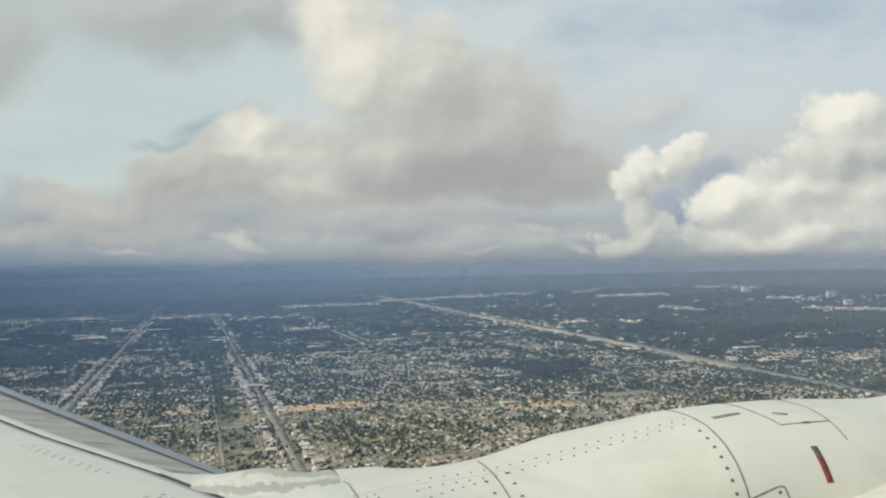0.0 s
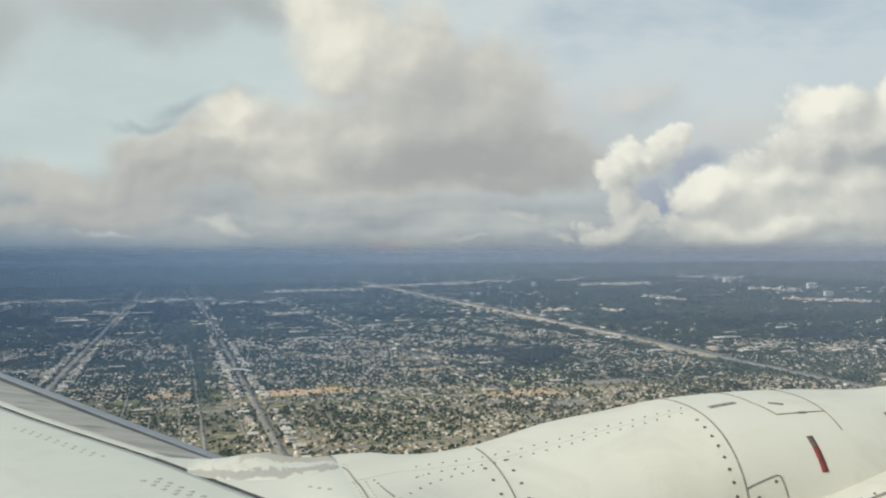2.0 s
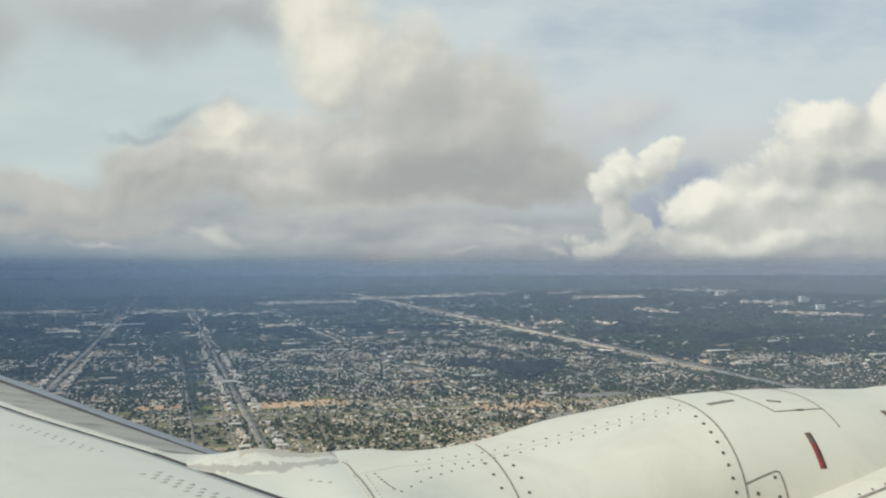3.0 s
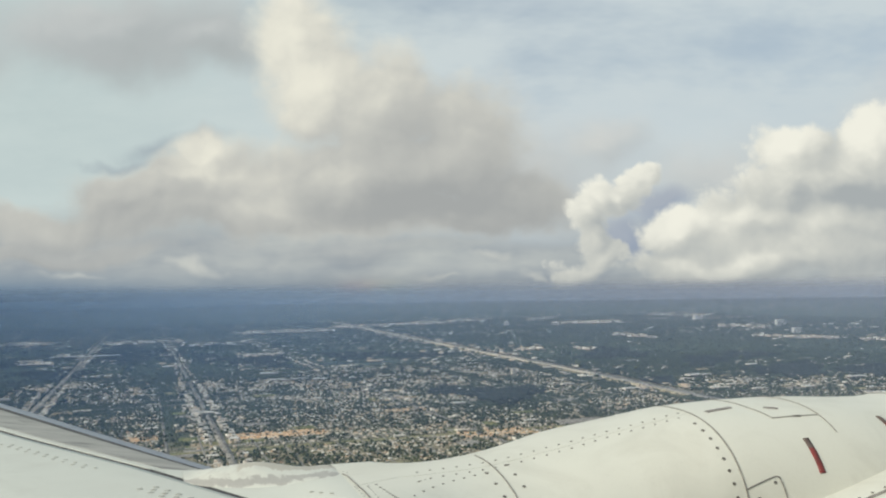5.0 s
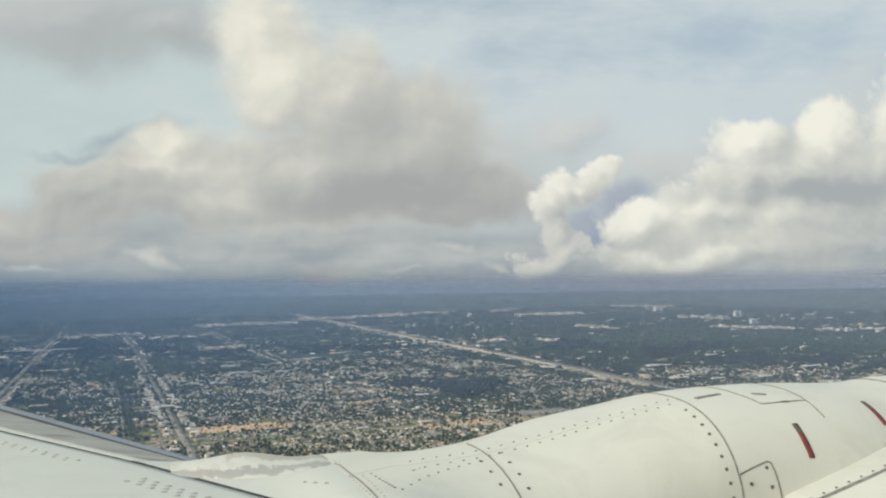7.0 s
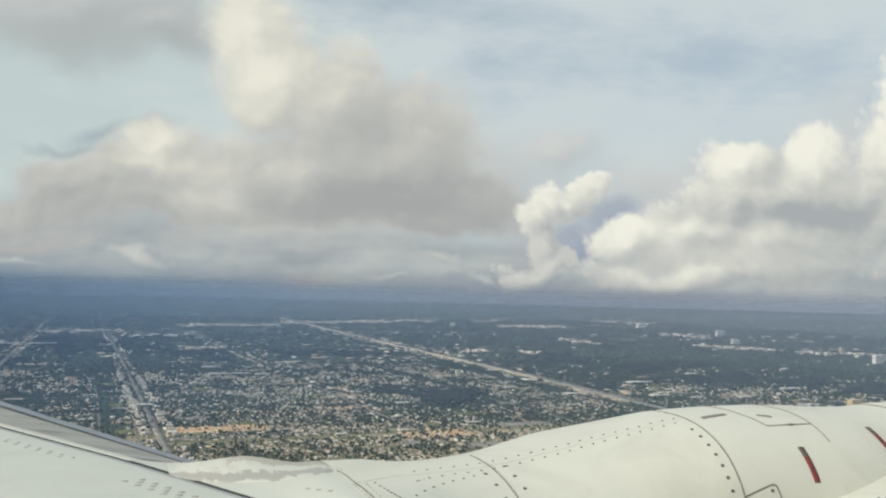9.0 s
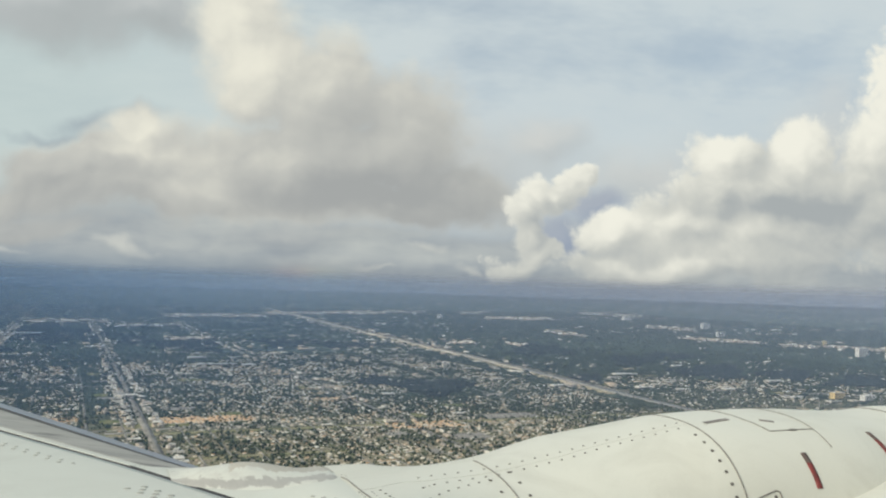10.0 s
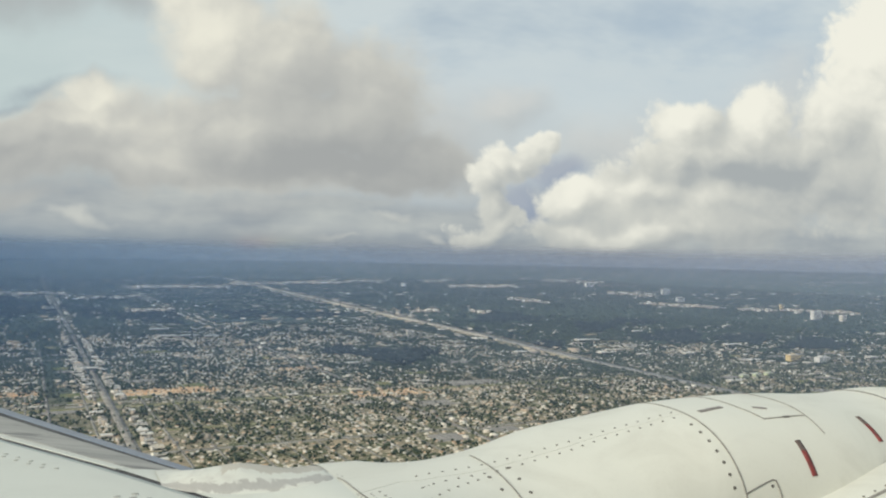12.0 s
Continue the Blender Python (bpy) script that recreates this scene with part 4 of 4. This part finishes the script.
# ---- haze: painted as thin bluish see-through sheets far off ----
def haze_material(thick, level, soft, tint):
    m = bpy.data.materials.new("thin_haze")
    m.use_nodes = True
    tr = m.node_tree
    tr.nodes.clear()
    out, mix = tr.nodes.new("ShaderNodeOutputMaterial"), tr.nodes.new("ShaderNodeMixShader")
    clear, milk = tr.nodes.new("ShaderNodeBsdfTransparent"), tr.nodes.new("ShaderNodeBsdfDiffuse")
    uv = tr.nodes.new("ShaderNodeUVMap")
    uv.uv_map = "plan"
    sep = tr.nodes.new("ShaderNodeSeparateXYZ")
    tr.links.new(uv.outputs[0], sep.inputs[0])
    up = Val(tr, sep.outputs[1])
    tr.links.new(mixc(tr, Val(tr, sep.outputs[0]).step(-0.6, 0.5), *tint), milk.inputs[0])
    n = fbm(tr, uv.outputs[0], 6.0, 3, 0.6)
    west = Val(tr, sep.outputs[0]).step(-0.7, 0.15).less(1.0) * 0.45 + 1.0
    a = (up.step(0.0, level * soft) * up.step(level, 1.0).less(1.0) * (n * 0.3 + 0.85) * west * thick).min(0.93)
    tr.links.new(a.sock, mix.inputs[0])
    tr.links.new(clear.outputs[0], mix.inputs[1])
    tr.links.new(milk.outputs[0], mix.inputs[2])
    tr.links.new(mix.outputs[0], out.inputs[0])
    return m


def build_haze():
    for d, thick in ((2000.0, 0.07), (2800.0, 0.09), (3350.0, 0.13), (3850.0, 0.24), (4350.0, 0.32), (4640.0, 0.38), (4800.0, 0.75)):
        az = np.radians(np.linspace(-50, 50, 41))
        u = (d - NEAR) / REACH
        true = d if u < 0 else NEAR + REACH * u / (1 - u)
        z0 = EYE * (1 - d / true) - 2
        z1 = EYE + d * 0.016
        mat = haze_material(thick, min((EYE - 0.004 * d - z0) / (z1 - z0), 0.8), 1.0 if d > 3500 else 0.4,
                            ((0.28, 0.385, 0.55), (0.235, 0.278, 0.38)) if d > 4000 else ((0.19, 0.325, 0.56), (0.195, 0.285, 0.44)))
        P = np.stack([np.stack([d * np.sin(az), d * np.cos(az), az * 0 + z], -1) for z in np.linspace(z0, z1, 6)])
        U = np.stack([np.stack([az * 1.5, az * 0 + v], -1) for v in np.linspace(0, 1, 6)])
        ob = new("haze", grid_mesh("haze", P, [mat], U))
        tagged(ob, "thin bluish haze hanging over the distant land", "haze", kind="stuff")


build_haze()


# ---- aeroplane: s forward, u outboard, v up from the eye ----
PSI = radians(19.0)
CP, SP = math.cos(PSI), math.sin(PSI)
BANK = radians(1.35)
CB, SB = math.cos(BANK), math.sin(BANK)


def PL(s, u, v):
    x, y = s * CP - u * SP, s * SP + u * CP
    return Vector((x, y * CB - v * SB, EYE + y * SB + v * CB))


plane = new("aeroplane")
tagged(plane, "white airliner wing and engine seen from a cabin window", "aeroplane")

# nacelle sections: s, centre u, crown height, half width, half height, squareness
SECTIONS = np.array([
    (0.70, 4.50, -1.30, 0.95, 0.60, 2.8),
    (0.90, 4.50, -1.095, 1.25, 0.71, 5.0),
    (0.96, 4.50, -1.088, 1.25, 0.72, 5.0),
    (1.35, 4.53, -1.092, 1.12, 0.80, 2.6),
    (1.82, 4.60, -1.072, 1.00, 0.84, 2.2),
    (2.37, 4.66, -0.987, 0.88, 0.74, 2.3),
    (2.77, 4.63, -0.922, 0.78, 0.68, 2.35),
    (3.10, 4.60, -0.870, 0.72, 0.65, 2.4),
    (3.60, 4.60, -0.853, 0.72, 0.66, 2.4),
    (4.05, 4.60, -0.860, 0.72, 0.65, 2.35),
    (4.50, 4.62, -0.890, 0.70, 0.62, 2.3),
    (4.75, 4.62, -0.892, 0.70, 0.62, 2.2),
    (5.00, 4.62, -0.872, 0.71, 0.64, 2.1),
    (5.25, 4.62, -0.885, 0.70, 0.63, 2.05),
    (5.45, 4.62, -0.950, 0.64, 0.57, 2.0)])


def smooth_at(s, col):
    """Catmull-Rom through the sections."""
    x, y = SECTIONS[:, 0], SECTIONS[:, col]
    i = int(np.clip(np.searchsorted(x, s) - 1, 0, len(x) - 2))
    h = x[i + 1] - x[i]
    t = (s - x[i]) / h
    m0 = (y[i + 1] - y[max(i - 1, 0)]) / (x[i + 1] - x[max(i - 1, 0)]) * h
    j = min(i + 2, len(x) - 1)
    m1 = (y[j] - y[i]) / (x[j] - x[i]) * h
    return (2 * t**3 - 3 * t**2 + 1) * y[i] + (t**3 - 2 * t**2 + t) * m0 + (-2 * t**3 + 3 * t**2) * y[i + 1] + (t**3 - t**2) * m1


def NS(s, phi, lift=0.0):
    """A point on the nacelle: phi 0 inboard side, 90 crown, 180 outboard."""
    uc, top, a, b, n = (smooth_at(s, c) for c in range(1, 6))
    c, q = math.cos(radians(phi)), math.sin(radians(phi))
    if c < 0:
        a, n = min(a, 0.88), min(n, 3.3)        # the outboard side falls away sooner
    e = 2 / n
    u = uc - (a + lift) * math.copysign(abs(c) ** e, c)
    v = top - b + (b + lift) * math.copysign(abs(q) ** e, q)
    return PL(s, u, v)


def shaded(ob):
    for p in ob.data.polygons:
        p.use_smooth = True
    return ob


def skin(name, ss, phis, fn, mat, parent, label=""):
    P = np.array([[fn(s, p) for p in phis] for s in ss])
    ob = new(name, grid_mesh(name, P, [mat]))
    ob.parent = parent
    if label:
        ob["label"] = label
    return shaded(ob)


PHIS = np.linspace(-80, 260, 100)
nacelle = skin("engine_nacelle", np.linspace(0.962, 3.10, 60), PHIS, NS, WHITE, plane, "white painted engine cowl with stains")
fan_cowl = skin("fan_cowl", np.linspace(3.104, 4.85, 50), PHIS, NS, WHITE, nacelle)
inlet_lip = skin("inlet_lip", np.linspace(4.854, 5.45, 20), PHIS, NS, WHITE, nacelle)


def ribbon(name, path, width, mat, parent, lift=0.004, n=24):
    """A thin raised strip on the nacelle along (s, phi) corners; across is along s when it runs round, else along phi."""
    pts = []
    for (s0, p0), (s1, p1) in zip(path, path[1:]):
        m = max(int(n * (abs(p1 - p0) / 40 + abs(s1 - s0))), 2)
        pts += [(s0 + (s1 - s0) * i / m, p0 + (p1 - p0) * i / m) for i in range(m)]
    pts.append(path[-1])
    rows = []
    for i, (s, p) in enumerate(pts):
        q0, q1 = pts[max(i - 1, 0)], pts[min(i + 1, len(pts) - 1)]
        along = (NS(q1[0], q1[1]) - NS(q0[0], q0[1])).normalized()
        c = NS(s, p)
        nrm = (NS(s, p + 1) - c).cross(NS(s + 0.01, p) - c).normalized()
        side = along.cross(nrm).normalized() * width / 2
        up = NS(s, p, lift) - c
        rows.append([c - side * 1.15 - up * 0.3, c - side + up, c + side + up, c + side * 1.15 - up * 0.3])
    ob = new(name, grid_mesh(name, np.array(rows), [mat]))
    ob.parent = parent
    return ob


ribbon("seam", [(3.10, 2), (3.10, 120)], 0.007, SEAM, nacelle)
ribbon("seam", [(1.79, 10), (1.79, 96)], 0.006, SEAM, nacelle)
ribbon("seam", [(0.968, 91), (0.985, 90), (0.998, 88), (1.0, 84), (1.0, 12)], 0.006, SEAM, nacelle)
ribbon("seam", [(0.99, 89.3), (1.11, 89.0), (1.25, 88.6), (1.37, 86.5)], 0.003, LINE, nacelle, 0.0012)
ribbon("seam", [(1.37, 86.5), (1.6, 84.0), (2.26, 80.0), (3.08, 81.5)], 0.003, LINE, nacelle, 0.0012)
# access panel on the crown, its latch and slots
ribbon("panel_seam", [(3.50, 112), (3.50, 80), (3.545, 65.5)], 0.007, SEAM, fan_cowl)
ribbon("panel_seam", [(3.545, 65.5), (3.89, 65.5)], 0.007, SEAM, fan_cowl)
ribbon("panel_seam", [(3.89, 112), (3.89, 65.5), (3.885, 50)], 0.005, SEAM, fan_cowl)
ribbon("latch", [(3.70, 65.5), (3.75, 65.5)], 0.018, FASTENER, fan_cowl)
ribbon("slot", [(3.60, 78), (3.68, 75)], 0.022, DULL, fan_cowl)
ribbon("slot", [(3.20, 80), (3.40, 82)], 0.030, DULL, fan_cowl)
# side panel
ribbon("panel_seam", [(3.10, 23.5), (3.31, 27.6), (3.335, 26.8), (3.345, 22), (3.36, 10), (3.40, 2)], 0.007, SEAM, fan_cowl)
# warning stripes
ribbon("warning_stripe", [(3.635, 47.5), (3.635, 41)], 0.036, SOOTY, fan_cowl, 0.005)["label"] = "worn dark end of a red stripe"
ribbon("warning_stripe", [(3.635, 41), (3.635, 26.5)], 0.036, RED, fan_cowl, 0.005)["label"] = "faded red painted stripe"
ribbon("warning_stripe", [(4.34, 62), (4.34, 55)], 0.036, SOOTY, fan_cowl, 0.005)["label"] = "worn dark end of a red stripe"
ribbon("warning_stripe", [(4.34, 55), (4.34, 42)], 0.036, RED, fan_cowl, 0.005)["label"] = "faded red painted stripe"
ribbon("seam", [(4.86, 30), (4.86, 120)], 0.010, SEAM, inlet_lip)


GREY_PLUG = plain("grey_plug", (0.27, 0.275, 0.26), (0.41, 0.415, 0.39), 9.0)


def disc_mesh(r, h, mat):
    bm = bmesh.new()
    bmesh.ops.create_cone(bm, cap_ends=True, segments=8, radius1=r, radius2=r * 0.8, depth=h)
    me = bpy.data.meshes.new("fastener")
    bm.to_mesh(me)
    bm.free()
    me.materials.append(mat)
    return me


TINY = disc_mesh(0.006, 0.004, GREY_PLUG)
DISC, SMALL = disc_mesh(0.012, 0.006, FASTENER), disc_mesh(0.008, 0.005, FASTENER)
PLUG, SMALL_PLUG = disc_mesh(0.013, 0.0035, GREY_PLUG), disc_mesh(0.009, 0.003, GREY_PLUG)


def fastener(s, phi, me, parent):
    c = NS(s, phi)
    nrm = (NS(s, phi + 1) - c).cross(NS(s + 0.01, phi) - c).normalized()
    if nrm.z < 0 and phi > 20:
        nrm = -nrm
    ob = new("fastener", me)
    ob.matrix_world = Matrix.Translation(c) @ nrm.to_track_quat("Z", "Y").to_matrix().to_4x4()
    ob.parent = parent


for i in range(22):
    s = 1.32 + i * 0.08
    row = float(np.interp(s, [1.37, 2.26, 3.0], [86.0, 80.0, 81.5]))
    fastener(s, row - 2.8, SMALL, nacelle)
    fastener(s + 0.045, row + 2.8, SMALL, nacelle)
for i in range(9):
    fastener(3.035, 14 + i * 7.0, DISC, nacelle)
    fastener(1.725, 18 + i * 7.5, DISC, nacelle)
    fastener(1.865, 20 + i * 7.5, DISC, nacelle)
for i in range(11):
    fastener(0.975 + 0.0008 * i, 89.2 - 0.13 * i * i, TINY, nacelle)
    fastener(1.04, 88.6 - 0.14 * i * i, TINY, nacelle)
for i in range(8):
    fastener(1.09 + 0.006 * i, 88.3 - 1.3 * i, SMALL, nacelle)
for i in range(9):
    fastener(1.16 + 0.07 * i, 76.5 + 0.25 * i, SMALL, nacelle)
for s, phi in ((1.335, 83.2), (1.365, 83.1), (0.985, 92.5), (1.0, 91.5)):
    fastener(s, phi, TINY, nacelle)
for s, p in ((3.17, 18), (3.30, 24.5), (3.305, 15), (3.19, 10), (2.98, 9)):
    fastener(s, p, DISC, nacelle)


# gearbox bulge low on the inboard side
def bulge(s, w):
    crest = -1.345 + (s - 3.32) * 0.235
    prof = [(3.96, crest - 0.030), (3.87, crest - 0.018), (3.75, crest - 0.014), (3.62, crest - 0.03), (3.50, crest - 0.075), (3.44, crest - 0.18), (3.42, crest - 0.5)]
    fade = min(1.0, max(0.0, (s - 2.9) / 0.5))
    i = int(w)
    u, v = prof[i]
    return PL(s, 3.96 + (u - 3.96) * (0.3 + 0.7 * fade), v - (1 - fade) * 0.25)


gearbox = skin("cowl_bulge", np.linspace(2.9, 5.3, 40), range(7), bulge, WHITE, nacelle, "raised white bulge along the cowl side")


def bulge_line(off, width, s0, s1, name, mat):
    rows = []
    for s in np.linspace(s0, s1, 20):
        crest = -1.345 + (s - 3.32) * 0.235
        rows.append([PL(s, off - width, crest - 0.022 + 0.004), PL(s, off + width, crest - 0.014 + 0.004)])
    ob = new(name, grid_mesh(name, np.array(rows), [mat]))
    ob.parent = gearbox


bulge_line(3.70, 0.008, 3.3, 5.2, "seam", SEAM)
for i in range(14):
    s = 3.42 + i * 0.09
    ob = new("fastener", SMALL)
    ob.matrix_world = Matrix.Translation(PL(s, 3.735, -1.345 + (s - 3.32) * 0.235 - 0.011))
    ob.parent = gearbox

# ---- wing ----
LE_S, LE_U, LE_V, SWEEP, RISE = 0.36, 5.5, -1.19, 0.563, 0.0277
CHORD = [(0.0, -0.16), (0.0, -0.06), (0.012, -0.025), (0.04, -0.003), (0.085, 0.010), (0.16, 0.022), (0.30, 0.044), (0.45, 0.064), (0.60, 0.082),
         (0.9, 0.112), (1.5, 0.145), (2.4, 0.15), (3.6, 0.10), (5.0, 0.0)]


def wing_height(x):
    return float(np.interp(x, [c[0] for c in CHORD[1:]], [c[1] for c in CHORD[1:]]))


def drift(u, x):
    """How far the slat's rear edge and the skin behind it stand further aft, along the span."""
    w = min(max((x - 0.10) / 0.40, 0.0), 1.0)
    return w * w * (3 - 2 * w) * float(np.interp(u, [3.5, 4.15, 5.2, 6.54, 9.0, 17.0], [-0.15, -0.12, -0.06, 0.115, 0.26, 0.42]))


def WS(u, x, h):
    return PL(LE_S - SWEEP * (u - LE_U) - x - drift(u, x), u, LE_V + RISE * (u - LE_U) + h)


def wing_skin(name, u0, u1, x0, x1, mat, parent, label="", drop=0.0, nx=14, nu=30, swell=0.0):
    """A length of the wing's upper surface from x0 to x1 behind its leading edge, with turned-down rims."""
    xs = x0 + (x1 - x0) * np.linspace(0, 1, nx) ** 1.4
    prof = [(x0, wing_height(x0) - drop - 0.05)] + [(x, wing_height(x) - drop + swell * min(1.0, x / 0.12) * (1 - x / 0.62)) for x in xs] + [(x1, wing_height(x1) - drop - 0.05)]
    P = np.array([[WS(u, x, h) for x, h in prof] for u in np.linspace(u0, u1, nu)])
    ob = new(name, grid_mesh(name, P, [mat]))
    ob.parent = parent
    if label:
        ob["label"] = label
    return shaded(ob)


wing = wing_skin("wing", -1.3, 17.0, 0.656, 5.0, WING_WHITE, plane, "white painted upper wing skin", nx=24, nu=62)
wing_skin("lower_wing_skin", -1.3, 17.0, 0.12, 4.9, WING_WHITE, wing, "white painted lower wing skin", drop=0.40)
wing_skin("root_leading_edge", -1.3, 2.9, 0.0, 0.60, WING_WHITE, wing, "white painted leading edge at the wing root")
slat = wing_skin("slat", 5.25, 17.0, 0.225, 0.520, SLAT_GREY, wing, "worn grey painted slat")
rear = wing_skin("slat_rear_strip", 5.25, 17.0, 0.524, 0.602, WING_WHITE, slat, "white painted rear strip of the slat")
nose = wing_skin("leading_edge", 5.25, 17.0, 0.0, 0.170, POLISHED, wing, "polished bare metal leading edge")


def panel_height(s, u):
    """Inboard slat panel between the gap and the nacelle, rising to meet the cowl's tail."""
    x = max(LE_S - SWEEP * (u - LE_U) - s, 0.0)
    x = max(x - drift(u, x + 0.08), 0.0)
    level = LE_V + RISE * (u - LE_U)
    f = min(max((5.25 - u) / 0.5, 0.0), 1.0)
    f = f * f * (3 - 2 * f)
    low, high = wing_height(x), wing_height(0.6) + 0.045 * (1 - x / 0.6)
    h = level + low + (high - low) * f
    c = min(abs(u - 4.5) / (1.25 if u < 4.5 else 0.88), 1.0)
    n = 5.0 if u < 4.5 else 3.3
    tail = -1.809 + 0.72 * (1 - c ** n) ** (1 / n)
    k = min(max((s - 0.62) / 0.345, 0.0), 1.0)
    return h + (tail - h) * k * k * (3 - 2 * k)


def inboard(u, t):
    le = LE_S - SWEEP * (u - LE_U)
    rear = le - 0.605 - drift(u, 0.6)
    s = rear + ((0.968 if u < 4.75 else min(0.968, le)) - rear) * t
    return PL(s, u, panel_height(s, u))


inner = skin("inboard_slat", np.linspace(2.6, 5.246, 40), np.linspace(0, 1, 16), inboard, WING_WHITE, wing, "white painted inboard slat")
gap = wing_skin("slat_gap", -1.3, 17.0, 0.10, 0.72, GAP, wing, "dark gap behind the slat", drop=0.003)
for row, (x, u0, u1, step) in enumerate(((0.90, 3.8, 6.1, 0.09), (0.95, 3.8, 6.1, 0.09), (1.00, 3.8, 4.7, 0.09))):
    for u in np.arange(u0 + row * 0.03, u1, step):
        if 4.7 < u < 5.2:
            continue
        ob = new("fastener", PLUG if u < 4.8 else SMALL_PLUG)
        ob.matrix_world = Matrix.Translation(WS(u, x, wing_height(x) + 0.002)) @ pose(0, 0, 0, 0, 0, 19) @ Matrix.Diagonal((1.4, 0.9, 1.0, 1.0))
        ob.parent = wing


for s, u in ((0.76, 4.335), (0.80, 4.28), (0.845, 4.225)):
    ob = new("fastener", SMALL_PLUG)
    ob.matrix_world = Matrix.Translation(PL(s, u, panel_height(s, u) + 0.002)) @ Matrix.Diagonal((1.5, 1.0, 1.0, 1.0))
    ob.parent = wing


# pylon fairing, lying over the slat behind the nacelle
def ease(a, b, x):
    x = min(max((x - a) / (b - a), 0.0), 1.0)
    return x * x * (3 - 2 * x)


def fairing_edge(s):
    return 4.525 + (0.36 * ((0.8 - s) / 0.7) ** 2 if s < 0.8 else 1.8 * (s - 0.8) ** 2)


def fairing(s, w):
    low = fairing_edge(s)
    u = low + (5.2 - low) * w
    along = math.exp(-((s - 0.5) / (0.20 if s > 0.5 else 0.36)) ** 2)
    hump = 0.058 * along * ease(0.10, 0.30, s) * ease(low - 0.02, 4.87, u) * (1 - 0.6 * ease(4.9, 5.2, u))
    fall = 1.6 * max(0.0, u - 4.90) ** 1.5 * ease(0.25, 0.5, s)
    return PL(s, u, panel_height(s, u) + 0.005 - 0.008 * ease(0.93, 0.97, s) - 0.006 * (1 - ease(0, 0.04, w)) + hump - fall)


FAIR_S, FAIR_W = np.linspace(0.14, 0.972, 50), np.linspace(0, 1, 40)
fair = new("pylon_fairing", grid_mesh("pylon_fairing", np.array([[fairing(s, w) for w in FAIR_W] for s in FAIR_S]), [FAIRING],
           np.array([[(s, w) for w in FAIR_W] for s in FAIR_S])))
fair.parent = plane
fair["label"] = "worn tan and grey pylon fairing with peeling paint"
shaded(fair)

# fuselage side behind the eye
M_SKIN = paint("fuselage_paint", (0.74, 0.74, 0.72), (0.62, 0.62, 0.60), 0.4, 0.4)


def fuselage_skin(s, phi):
    return PL(s, -2.75 + 2.0 * math.cos(radians(phi)), 0.0 + 2.0 * math.sin(radians(phi)))


skin("fuselage", np.linspace(-14, 12, 30), np.linspace(0, 360, 60), fuselage_skin, M_SKIN, plane, "white painted fuselage")
